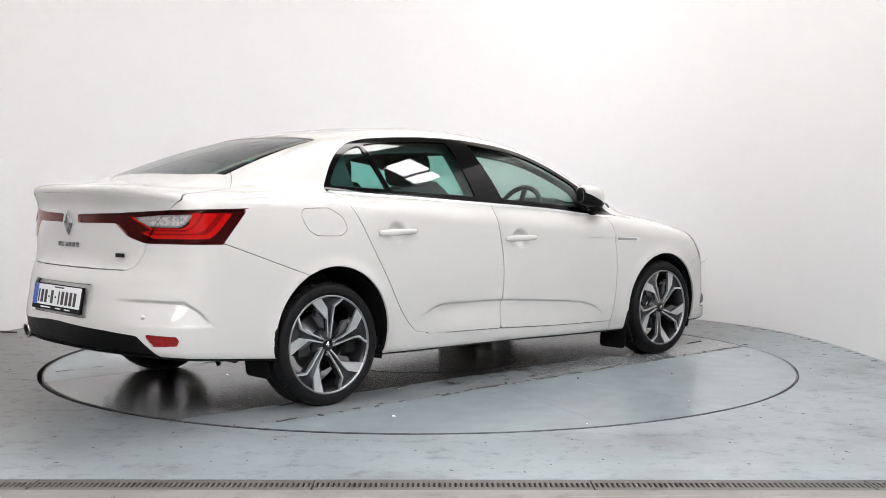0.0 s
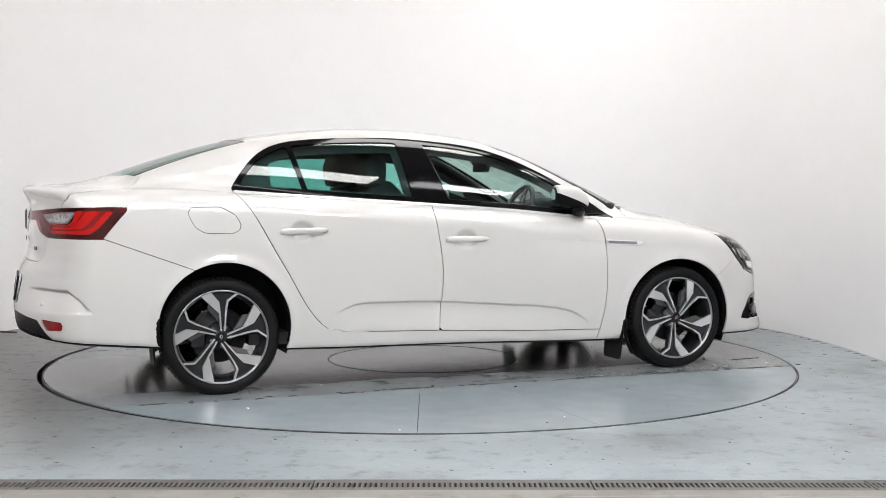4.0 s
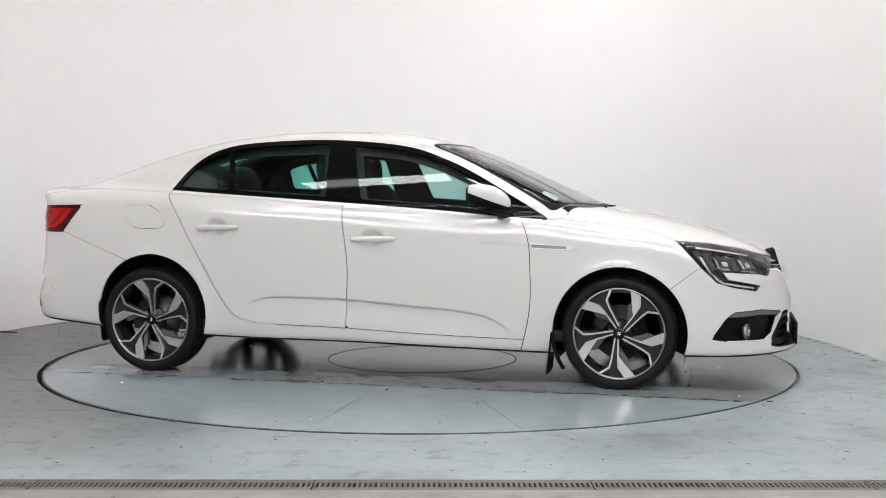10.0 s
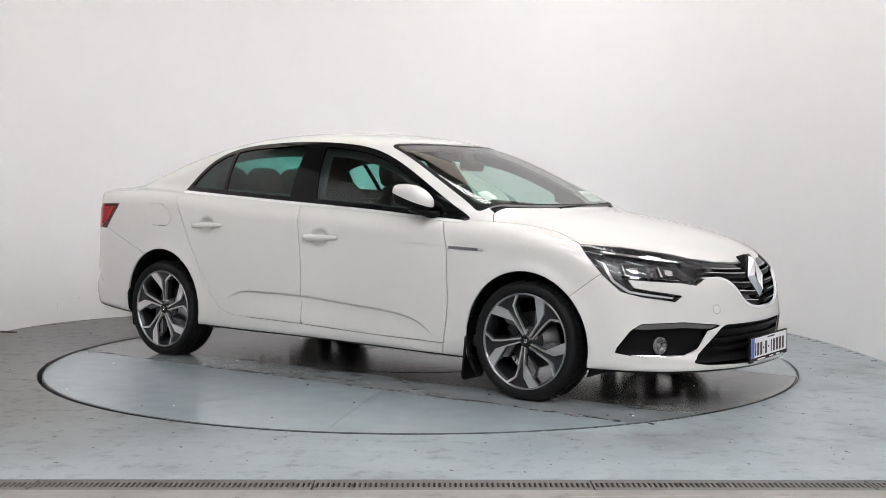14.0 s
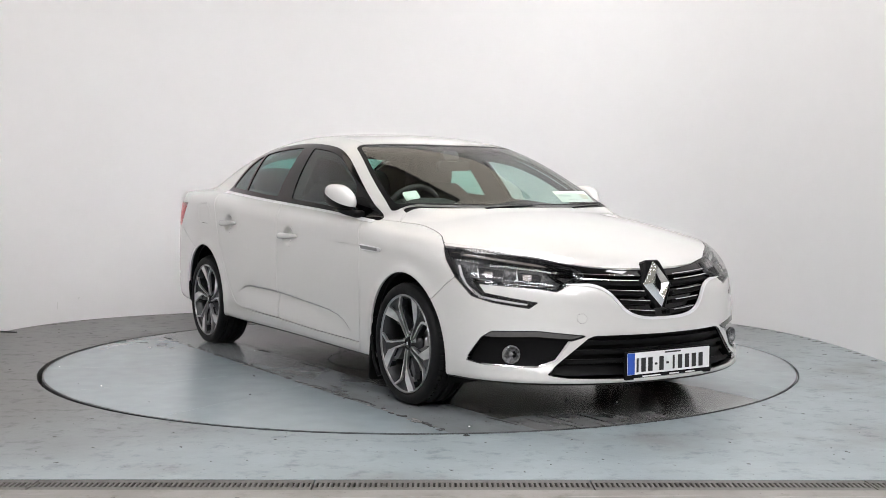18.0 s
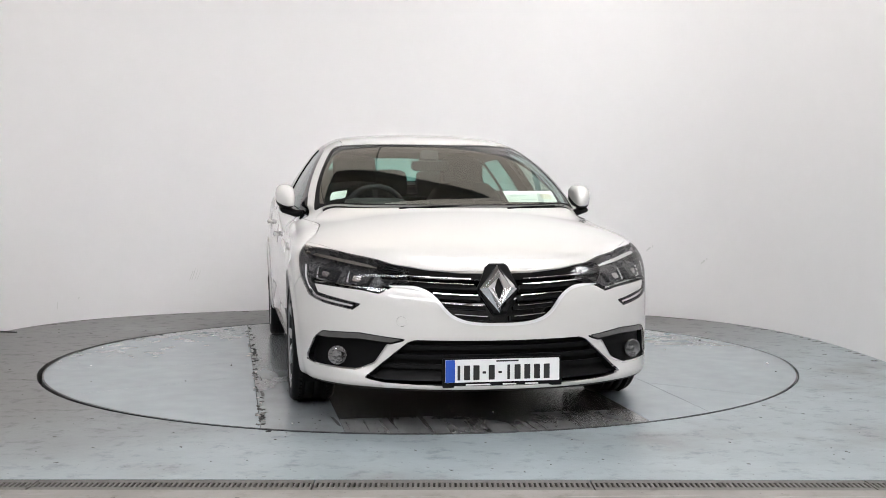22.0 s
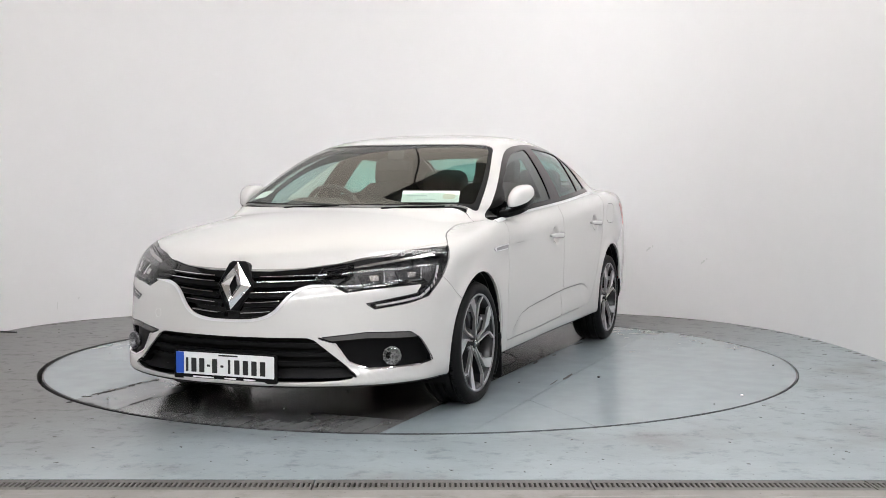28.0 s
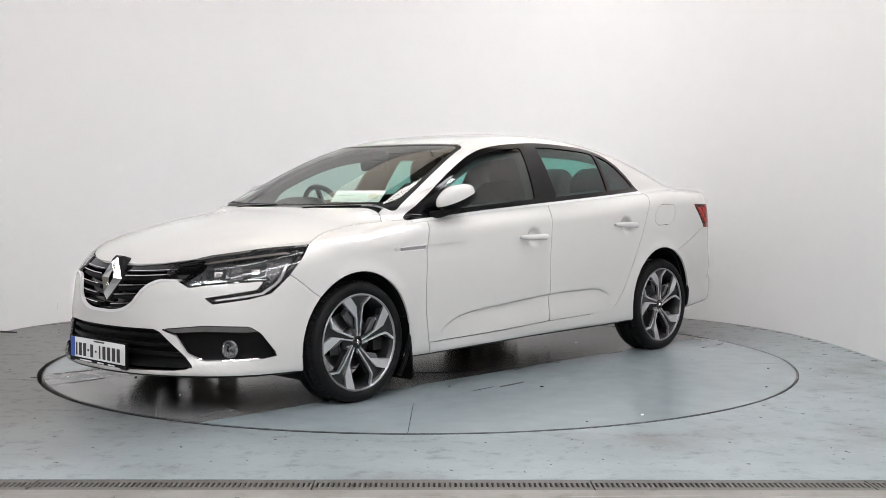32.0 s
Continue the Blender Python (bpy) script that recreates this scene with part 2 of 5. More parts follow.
NOSE = spline([0.1, 0.18, 0.25, 0.4, 0.52, 0.62, 0.72, 0.8, 0.9], [2.23, 2.30, 2.29, 2.275, 2.262, 2.245, 2.20, 2.13, 2.0])
TAIL = spline([0.1, 0.2, 0.3, 0.42, 0.55, 0.64, 0.70, 0.78, 0.9, 1.0, 1.06, 1.2], [-2.22, -2.30, -2.345, -2.36, -2.342, -2.318, -2.288, -2.276, -2.272, -2.278, -2.318, -2.325])


CREASE = spline([-0.76, -0.67, -0.48, -0.3, -0.05, 0.27, 0.58, 0.7, 0.8], [0.405, 0.443, 0.459, 0.457, 0.446, 0.422, 0.389, 0.349, 0.276])
ARCHES = ((1.3575, 0.30, 0.355), (-1.335, 0.345, 0.34))
WING = outline([(-1.33, 0.562), (-0.93, 0.556), (-0.86, 0.51), (-0.79, 0.425), (-1.33, 0.425)])
UNDER = spline([-2.35, -1.7, -1.0, 0.0, 1.0, 1.6, 2.25], [0.30, 0.25, 0.212, 0.197, 0.175, 0.18, 0.175])


def form(p):
    """Signed distance, roughly, to the car's outer skin."""
    x, a, z = p[..., 0], np.abs(p[..., 1]), p[..., 2]
    # lower body
    side = a - PLAN(x) - SIDE(z)
    hood = z - HOOD(x) + (0.062 + 0.016 * (1 - step(x, 1.1, 1.5))) * np.clip(a / 0.78, 0, 1.2) ** 2.6 + 0.02 * np.clip(a / 0.8, 0, 1.2) ** 2
    deck = z - DECK(x) + 0.05 * np.clip(a / 0.8, 0, 1.3) ** 3
    w = step(x, 0.55, 1.0)
    top = deck * (1 - w) + hood * w
    nose = x - NOSE(z) + 0.30 * np.clip(a / 0.75, 0, 1.3) ** 2.4
    nose = nose - 0.012 * (1 - step(z - 0.03 * step(a, 0.45, 0.8), 0.208, 0.246))
    nose = nose - 0.013 * np.exp(-((z - 0.236 - 0.028 * step(a, 0.45, 0.8)) / 0.017) ** 2) * step(a, 0.42, 0.62)
    tail = TAIL(z) - x + 0.030 * step(-WING((a + x) * 0.7071, z), 0.0, 0.022) * np.clip((z - 0.425) / 0.12, 0, 1) * step(a + x, -1.84, -1.5) + (0.205 - 0.038 * step(z, 0.6, 0.74)) * np.clip(a / 0.75, 0, 1.3) ** 2.6
    low = UNDER(x) - z
    fall = CREASE(x) - z
    side = side + 0.015 * step(fall, 0.0, 0.016) * (1 - step(fall, 0.03, 0.17)) * step(x, -0.78, -0.6) * (1 - step(x, 0.6, 0.8))
    brow = 0.770 + 0.035 * (0.84 - x) - z
    side = side + 0.0035 * step(brow, 0.0, 0.006) * (1 - step(brow, 0.008, 0.10)) * step(x, 0.40, 0.75) * (1 - step(x, 0.86, 0.96))
    for hx, hz in ((-0.93, 0.842), (-0.005, 0.789)):
        side = side + 0.026 * np.exp(-(((x - hx) / 0.052) ** 2 + ((z - hz) / 0.042) ** 2) ** 2)
    for wx, wz, wr in ARCHES:
        side = side - 0.010 * np.exp(-((np.hypot(x - wx, z - wz) - wr) / 0.035) ** 2)
    side = side + 0.030 * step(-WING((a + x) * 0.7071, z), 0.0, 0.022) * np.clip((z - 0.425) / 0.12, 0, 1) * step(a + x, -1.84, -1.5) * step(-x, 1.5, 1.7)
    body = smax(side, top * 0.9, 0.07)
    body = smax(body, nose * 0.9, 0.12)
    body = smax(body, tail * 0.9, 0.07)
    body = smax(body, low, 0.036)
    # cabin
    dz = np.clip(z - 0.97, 0, 0.6)
    cside = (a - CABW(x) + 0.40 * dz + 0.62 * dz ** 2) * 0.85
    ctop = (z - ROOF(x) + 0.045 * np.clip(a / 0.6, 0, 1.3) ** 2.4) * 0.9
    cab = smax(smax(cside, ctop, 0.085), 0.8 - z, 0.02)
    cab = smax(cab, -2.12 - x, 0.05)
    return smin(body, cab, 0.035)


def slope(p, f=form, e=1e-3):
    g = np.stack([f(p + d) - f(p - d) for d in np.eye(3) * e], -1)
    return g / np.maximum(np.linalg.norm(g, axis=-1, keepdims=True), 1e-9)


def dense(pts, n):
    """n points along a smooth line through pts."""
    q = np.array(pts, float)
    s = np.concatenate([[0], np.cumsum(np.hypot(*np.diff(q, axis=0).T))])
    u = np.linspace(0, s[-1], n)
    return list(zip(spline(s, q[:, 0])(u), spline(s, q[:, 1])(u)))


def skin(ends=80, length=190, around=288):
    """The whole skin as one net of triangles: rays out from a spine inside the car."""
    x0, x1, zs = -1.6, 1.7, 0.62
    u = np.concatenate([-np.linspace(1, 0, ends, endpoint=False), np.linspace(0, 1, length + 1), 1 + np.linspace(0, 1, ends + 1)[1:]])
    th = np.arange(around) * 2 * np.pi / around
    uu, tt = np.meshgrid(u, th, indexing="ij")
    cx = x0 + (x1 - x0) * np.clip(uu, 0, 1)
    ph = np.where(uu < 0, uu, np.where(uu > 1, uu - 1, 0)) * np.pi / 2
    way = np.stack([np.sin(ph), np.cos(ph) * np.sin(tt), -np.cos(ph) * np.cos(tt)], -1)
    o = np.stack([cx, 0 * cx, 0 * cx + zs], -1)
    lo, hi = np.full(uu.shape, 0.05), np.full(uu.shape, 1.6)
    for _ in range(15):
        mid = (lo + hi) / 2
        inside = form(o + way * mid[..., None]) < 0
        lo, hi = np.where(inside, mid, lo), np.where(inside, hi, mid)
    v = (o + way * ((lo + hi) / 2)[..., None]).reshape(-1, 3)
    n = len(u)
    i = np.arange(n - 1)[:, None] * around
    j = np.arange(around)[None]
    k = (j + 1) % around
    a, b, c, d = (i + j).ravel(), (i + k).ravel(), (i + around + k).ravel(), (i + around + j).ravel()
    return v, np.concatenate([np.stack([a, b, c], 1), np.stack([a, c, d], 1)])


def clip(v, t, g):
    """The part of a net on which g < 0, cut along g = 0."""
    s = g(v)
    ins = s[t] < 0
    k = ins.sum(1)
    out = [t[k == 3]]
    mixed = t[(k == 1) | (k == 2)]
    if len(mixed):
        mi = s[mixed] < 0
        one = mi.sum(1) == 1
        odd = np.where(one[:, None], mi, ~mi).argmax(1)
        r = np.arange(len(mixed))
        a, b, c = mixed[r, odd], mixed[r, (odd + 1) % 3], mixed[r, (odd + 2) % 3]
        e = np.sort(np.concatenate([np.stack([a, b], 1), np.stack([a, c], 1)]), axis=1)
        uq, inv = np.unique(e, axis=0, return_inverse=True)
        inv = inv.ravel()
        w = s[uq[:, 0]] / (s[uq[:, 0]] - s[uq[:, 1]])
        pts = v[uq[:, 0]] * (1 - w[:, None]) + v[uq[:, 1]] * w[:, None]
        ab, ac = inv[:len(r)] + len(v), inv[len(r):] + len(v)
        out.append(np.stack([a, ab, ac], 1)[one])
        two = ~one
        out.append(np.stack([ab, b, c], 1)[two])
        out.append(np.stack([ab, c, ac], 1)[two])
        v = np.concatenate([v, pts])
    t = np.concatenate(out)
    used, t = np.unique(t, return_inverse=True)
    return v[used], t.reshape(-1, 3)


def score(v, t, *gs):
    """The same net with its triangles split along g = 0, for each g."""
    for g in gs:
        a, ta = clip(v, t, g)
        b, tb = clip(v, t, lambda p: -g(p))
        v, t = np.concatenate([a, b]), np.concatenate([ta, tb + len(a)])
        _, first, back = np.unique(np.round(v, 6), axis=0, return_index=True, return_inverse=True)
        v, t = v[first], back.ravel()[t]
        t = t[(t[:, 0] != t[:, 1]) & (t[:, 1] != t[:, 2]) & (t[:, 2] != t[:, 0])]
    return v, t


def finer(v, t, times=1):
    """The same net with every triangle split in four, drawn onto the form."""
    for _ in range(times):
        e = np.sort(np.concatenate([t[:, [0, 1]], t[:, [1, 2]], t[:, [2, 0]]]), axis=1)
        uq, back = np.unique(e, axis=0, return_inverse=True)
        mid = (v[uq[:, 0]] + v[uq[:, 1]]) / 2
        a, b, c = (back.ravel().reshape(3, -1) + len(v))
        t = np.concatenate([np.stack(q, 1) for q in ((t[:, 0], a, c), (a, t[:, 1], b), (c, b, t[:, 2]), (a, b, c))])
        v = np.concatenate([v, mid - slope(mid) * form(mid)[:, None]])
    return v, t
# ---------------------------------------------------------------- mesh helpers


def mesh_from(name, v, f, mats, smooth=True, normals=None):
    f = [q for q in f if len(set(q)) == len(q)]
    v = np.asarray(v, float).tolist()
    me = bpy.data.meshes.new(name)
    me.from_pydata(v, [], f)
    me.validate()
    for m in mats if isinstance(mats, (list, tuple)) else [mats]:
        me.materials.append(m)
    if smooth:
        me.polygons.foreach_set("use_smooth", [True] * len(me.polygons))
    if normals is not None:
        loops = np.empty(len(me.loops), int)
        me.loops.foreach_get("vertex_index", loops)
        me.normals_split_custom_set(normals[loops].tolist())
    me.update()
    return me


def part(name, bm, material, parent, label=""):
    """One bmesh as one mesh object under a thing or a part."""
    me = bpy.data.meshes.new(name)
    bm.to_mesh(me)
    bm.free()
    me.materials.append(material)
    ob = new(name, me)
    ob.parent = parent
    return tagged(ob, label)


def shell(name, v, t, material, parent, label="", lift=0.0, rim=0.012, flip=False):
    """A panel of the skin: lifted off it by lift, with its edges turned in by rim."""
    n = slope(v)
    w = v + n * lift
    e = np.concatenate([t[:, [0, 1]], t[:, [1, 2]], t[:, [2, 0]]])
    key = np.sort(e, axis=1)
    uq, first, count = np.unique(key, axis=0, return_index=True, return_counts=True)
    edge = e[first[count == 1]]
    if rim and len(edge):
        ids = np.unique(edge)
        m = np.full(len(v), -1)
        m[ids] = np.arange(len(ids))
        k, base = len(ids), len(w)
        w = np.concatenate([w, w[ids], w[ids] - n[ids] * rim])
        nn = np.concatenate([n, np.zeros((2 * k, 3))])
        a, b = m[edge[:, 0]] + base, m[edge[:, 1]] + base
        faces = t.tolist() + np.stack([a + k, b + k, b, a], 1)[:, [0, 1, 2, 3]].tolist()
        nn[base:] = 0
    else:
        nn, faces = n, t.tolist()
    if flip:
        w, nn = w * (1, -1, 1), nn * (1, -1, 1)
        faces = [q[::-1] for q in faces]
    me = mesh_from(name, w, faces, material, True, nn)
    ob = new(name, me)
    ob.parent = parent
    return tagged(ob, label)


def lathe_into(bm, profile, segs):
    """A body turned round the z axis from (radius, height) pairs."""
    rows = []
    for k in range(segs):
        a = 2 * math.pi * k / segs
        rows.append([(r * math.cos(a), r * math.sin(a), h) for r, h in profile])
    cols = []
    for j, (r, h) in enumerate(profile):
        cols.append([bm.verts.new((0, 0, h))] if r == 0 else [bm.verts.new(rows[k][j]) for k in range(segs)])
    for a, b in zip(cols, cols[1:]):
        for k in range(segs):
            i = (k + 1) % segs
            q = [a[k % len(a)], a[i % len(a)], b[i % len(b)], b[k % len(b)]]
            q = list(dict.fromkeys(q))
            if len(q) > 2:
                f = bm.faces.new(q)
                f.smooth = True
    bmesh.ops.recalc_face_normals(bm, faces=bm.faces[:])
    return bm


def tube_into(bm, path, radii, segs=10, flat=1.0):
    prev = None
    pts = [Vector(p) for p in path]
    for i, (p, r) in enumerate(zip(pts, radii)):
        d = (pts[min(i + 1, len(pts) - 1)] - pts[max(i - 1, 0)]).normalized()
        m = d.to_track_quat("Z", "Y").to_matrix()
        ring = [bm.verts.new(p + m @ Vector((r * math.cos(2 * math.pi * k / segs), flat * r * math.sin(2 * math.pi * k / segs), 0))) for k in range(segs)]
        if prev:
            for k in range(segs):
                bm.faces.new((prev[k], prev[(k + 1) % segs], ring[(k + 1) % segs], ring[k])).smooth = True
        else:
            bm.faces.new(ring[::-1])
        prev = ring
    bm.faces.new(prev)
    return bm


def torus_into(bm, big, small, n, m):
    rows = [[bm.verts.new(((big + small * math.cos(2 * math.pi * j / m)) * math.cos(2 * math.pi * i / n), (big + small * math.cos(2 * math.pi * j / m)) * math.sin(2 * math.pi * i / n), small * math.sin(2 * math.pi * j / m))) for j in range(m)] for i in range(n)]
    for i in range(n):
        for j in range(m):
            bm.faces.new((rows[i][j], rows[(i + 1) % n][j], rows[(i + 1) % n][(j + 1) % m], rows[i][(j + 1) % m])).smooth = True
    return bm


def box(bm, x0, y0, z0, x1, y1, z1):
    bmesh.ops.create_cube(bm, size=1, matrix=Matrix.LocRotScale(((x0 + x1) / 2, (y0 + y1) / 2, (z0 + z1) / 2), None, (abs(x1 - x0), abs(y1 - y0), abs(z1 - z0))))
    return bm


def extrude_poly(bm, pts, depth, bevel=0.0):
    """A flat outline in x, y raised from z = 0 to depth, its upper edge drawn in by bevel."""
    n = len(pts)
    cx, cy = sum(p[0] for p in pts) / n, sum(p[1] for p in pts) / n
    low = [bm.verts.new((x, y, 0)) for x, y in pts]
    mid = [bm.verts.new((x, y, depth - bevel * 0.5)) for x, y in pts]
    k = 1 - bevel / max(1e-6, max(math.hypot(x - cx, y - cy) for x, y in pts))
    top = [bm.verts.new((cx + (x - cx) * k, cy + (y - cy) * k, depth)) for x, y in pts]
    for a, b in ((low, mid), (mid, top)):
        for i in range(n):
            bm.faces.new((a[i], a[(i + 1) % n], b[(i + 1) % n], b[i]))
    bm.faces.new(top)
    bm.faces.new(low[::-1])
    bmesh.ops.recalc_face_normals(bm, faces=bm.faces[:])
    return bm


def rounded_slab(bm, w, h, depth, r):
    pts = []
    for cx, cy, a0 in ((w / 2 - r, h / 2 - r, 0), (-w / 2 + r, h / 2 - r, 90), (-w / 2 + r, -h / 2 + r, 180), (w / 2 - r, -h / 2 + r, 270)):
        for k in range(5):
            a = math.radians(a0 + 22.5 * k)
            pts.append((cx + r * math.cos(a), cy + r * math.sin(a)))
    return extrude_poly(bm, pts, depth, min(depth * 0.4, r * 0.5))


def spoke_poly(bm, pts, scale, depth, height):
    """A spoke's outline, its face following height(radius), depth thick, bevelled at the edge."""
    n = len(pts)
    q = [(x * scale, y * scale) for x, y in pts]
    top = [bm.verts.new((x, y, height(math.hypot(x, y)))) for x, y in q]
    low = [bm.verts.new((x, y, height(math.hypot(x, y)) - depth)) for x, y in q]
    for i in range(n):
        bm.faces.new((low[i], low[(i + 1) % n], top[(i + 1) % n], top[i]))
    f = bm.faces.new(top)
    bm.faces.new(low[::-1])
    bmesh.ops.triangulate(bm, faces=[f])
    bmesh.ops.recalc_face_normals(bm, faces=bm.faces[:])
    return bm
# ---------------------------------------------------------------- the room
RING = 2.268


def polar(r0, r1, rings, segs, cx=0.0, cy=0.0):
    """A flat net of triangles between two circles."""
    r = np.linspace(r0, r1, rings) if rings > 1 else np.array([r0])
    a = np.arange(segs) * 2 * np.pi / segs
    v = np.array([(cx + q * np.cos(w), cy + q * np.sin(w), 0) for q in r for w in a])
    i = (np.arange(rings - 1)[:, None] * segs + np.arange(segs)[None]).ravel()
    j = (np.arange(rings - 1)[:, None] * segs + (np.arange(segs)[None] + 1) % segs).ravel()
    return v, np.concatenate([np.stack([i, i + segs, j + segs], 1), np.stack([i, j + segs, j], 1)])


def plate(name, v, t, z, depth, mat, parent, label=""):
    """A flat piece with its top at z and its edges going down by depth."""
    v = v.copy()
    v[:, 2] = z
    e = np.concatenate([t[:, [0, 1]], t[:, [1, 2]], t[:, [2, 0]]])
    _, first, count = np.unique(np.sort(e, axis=1), axis=0, return_index=True, return_counts=True)
    edge = e[first[count == 1]]
    n = len(v)
    w = np.concatenate([v, v - (0, 0, depth)])
    faces = t.tolist() + [(b, a, a + n, b + n) for a, b in edge.tolist()]
    ob = new(name, mesh_from(name, w, faces, mat, smooth=False))
    ob.parent = parent
    return tagged(ob, label)


DRAIN_A, DRAIN_TILT = -3.055, -0.0135
drain_y = lambda x: DRAIN_A + DRAIN_TILT * x
hole = polar(2.285, 13.0, 60, 180, cx=-0.011)
net = hole
for g in (lambda p: p[:, 0] - 9, lambda p: -9 - p[:, 0], lambda p: p[:, 1] - 8):
    net = clip(*net, g)
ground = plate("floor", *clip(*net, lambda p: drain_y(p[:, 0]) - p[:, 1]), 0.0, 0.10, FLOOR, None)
tagged(ground, "worn blue-grey painted concrete floor with stains, dimmer left side painted in", "floor", kind="structure")
near = plate("floor_near", *clip(*clip(*net, lambda p: p[:, 1] - drain_y(p[:, 0]) + 0.145), lambda p: -13.0 - p[:, 1]), 0.0, 0.10, CONCRETE, None)
tagged(near, "bare brownish-grey concrete floor", "floor", kind="structure")
base = part("floor_base", box(bmesh.new(), -9, -13, -0.3, 9, 8, -0.13), PIT, None)
tagged(base, "dark base under the floor", "floor", kind="structure")

# the turntable, which carries the car round
turntable = tagged(new("turntable"), "large round steel turntable painted blue-grey, flush with the floor", "turntable")
disc = polar(0.0, RING, 14, 180)
core_half, lane_half = 0.70, 1.06
band = lambda lo, hi: clip(*clip(*disc, lambda p: p[:, 1] - hi + 0.0008), lambda p: lo + 0.0008 - p[:, 1])
core = band(-core_half, core_half)
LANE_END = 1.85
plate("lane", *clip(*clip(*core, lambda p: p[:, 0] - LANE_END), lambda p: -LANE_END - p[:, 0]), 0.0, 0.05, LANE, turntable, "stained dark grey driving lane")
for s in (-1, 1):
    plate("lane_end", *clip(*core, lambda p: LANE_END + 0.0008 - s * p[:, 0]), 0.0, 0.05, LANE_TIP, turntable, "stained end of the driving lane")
for lo, hi in ((-lane_half, -core_half), (core_half, lane_half)):
    plate("lane_border", *band(lo, hi), 0.0, 0.05, BORDER if lo < 0 else TABLE, turntable, "stained brownish-grey lane border" if lo < 0 else "")
for sgn, angles in ((-1, (-64, -88.5, -110)), (1, (43, 128))):
    seg = clip(*disc, lambda p: lane_half + 0.001 - sgn * p[:, 1])
    rays = [(lambda p, c=math.cos(math.radians(q)), s=math.sin(math.radians(q)): (p[:, 0] * s - p[:, 1] * c) * sgn) for q in angles]
    for k in range(len(rays) + 1):
        q = seg
        if k:
            q = clip(*q, lambda p: rays[k - 1](p) + 0.0012)
        if k < len(rays):
            q = clip(*q, lambda p: 0.0012 - rays[k](p))
        if len(q[1]):
            plate("deck_segment", *q, 0.0, 0.05, TABLE, turntable)
bm = bmesh.new()
lathe_into(bm, [(0.587, 0.0002), (0.588, 0.0016), (0.594, 0.0016), (0.595, 0.0002)], 96)
part("centre_ring", bm, RUBBER, turntable, "thin dark ring seam")
bm = bmesh.new()
lathe_into(bm, [(RING, -0.06), (RING + 0.001, -0.001), (RING - 0.006, 0.0015), (RING - 0.010, 0.0008)], 180)
part("rim_band", bm, RUBBER, turntable, "dark steel rim")
rng = random.Random(5)
for k in range(26):
    a, r = rng.uniform(0, 6.28), rng.uniform(1.0, 2.2)
    x, y, s = r * math.cos(a), r * math.sin(a), rng.uniform(0.004, 0.011)
    bm = bmesh.new()
    bmesh.ops.create_icosphere(bm, subdivisions=1, radius=s, matrix=Matrix.Translation((x, y, s * 0.25)) @ Matrix.Diagonal((1, rng.uniform(0.5, 1), 0.5, 1)))
    part("debris_crumb", bm, PIT if k % 3 else PLATE_WHITE, turntable)

for k in range(22):
    x = rng.uniform(-1.9, 2.0)
    bm = bmesh.new()
    w, d = rng.uniform(0.02, 0.12), rng.uniform(0.003, 0.012)
    extrude_poly(bm, [(-w, -d * rng.uniform(0.3, 1)), (w * 0.7, -d), (w, d * 0.2), (w * 0.2, d), (-w * 0.8, d * 0.6)], 0.0016, 0.001)
    bm.transform(Matrix.Translation((x, (-1 if k < 14 else 1) * ((lane_half - 0.03 if k % 2 else core_half + 0.03) + rng.uniform(-0.02, 0.03)), 0.0003)) @ pose(0, 0, 0, 0, 0, rng.uniform(-8, 8)))
    part("flaked_sealant", bm, PIT, turntable, "black flake of seam sealant")

for k in range(64):
    x = rng.choice((-1.5, -0.9, -0.2, 0.5, 1.3, 1.75)) + rng.gauss(0, 0.16)
    w, d = rng.uniform(0.008, 0.035), rng.uniform(0.006, 0.016)
    bm = bmesh.new()
    extrude_poly(bm, [(w * math.cos(c * 1.05) * rng.uniform(0.5, 1.3), d * math.sin(c * 1.05) * rng.uniform(0.5, 1.3)) for c in range(6)], 0.0016, 0.0006)
    bm.transform(Matrix.Translation((x, -lane_half + rng.gauss(0.012, 0.012), 0.0003)) @ pose(0, 0, 0, 0, 0, rng.uniform(-25, 25)))
    part("crumbled_sealant", bm, PIT if k % 3 else IRON, turntable, "crumbled dark seam sealant")

# grit and scuffs on the painted floor
bm = bmesh.new()
n_grit = 0
while n_grit < 120:
    x, y = rng.uniform(-3.1, 2.8), rng.uniform(-2.95, 1.8)
    if math.hypot(x, y) < 2.31 or (y > -0.5 and rng.random() < 0.5):
        continue
    s = rng.uniform(0.002, 0.008)
    lump = bmesh.new()
    extrude_poly(lump, [(s * math.cos(k * 1.047) * rng.uniform(0.5, 1.3) * rng.choice((1, 1, 2.5)), s * math.sin(k * 1.047) * rng.uniform(0.5, 1.1)) for k in range(6)], 0.0012, 0.0005)
    lump.transform(Matrix.Translation((x, y, 0.0)) @ pose(0, 0, 0, 0, 0, rng.uniform(0, 180)))
    me = bpy.data.meshes.new("grit")
    lump.to_mesh(me)
    lump.free()
    bm.from_mesh(me)
    bpy.data.meshes.remove(me)
    n_grit += 1
tagged(part("floor_grit", bm, IRON, None), "scattered dark grit and scuffs on the painted floor", "grit", kind="stuff")

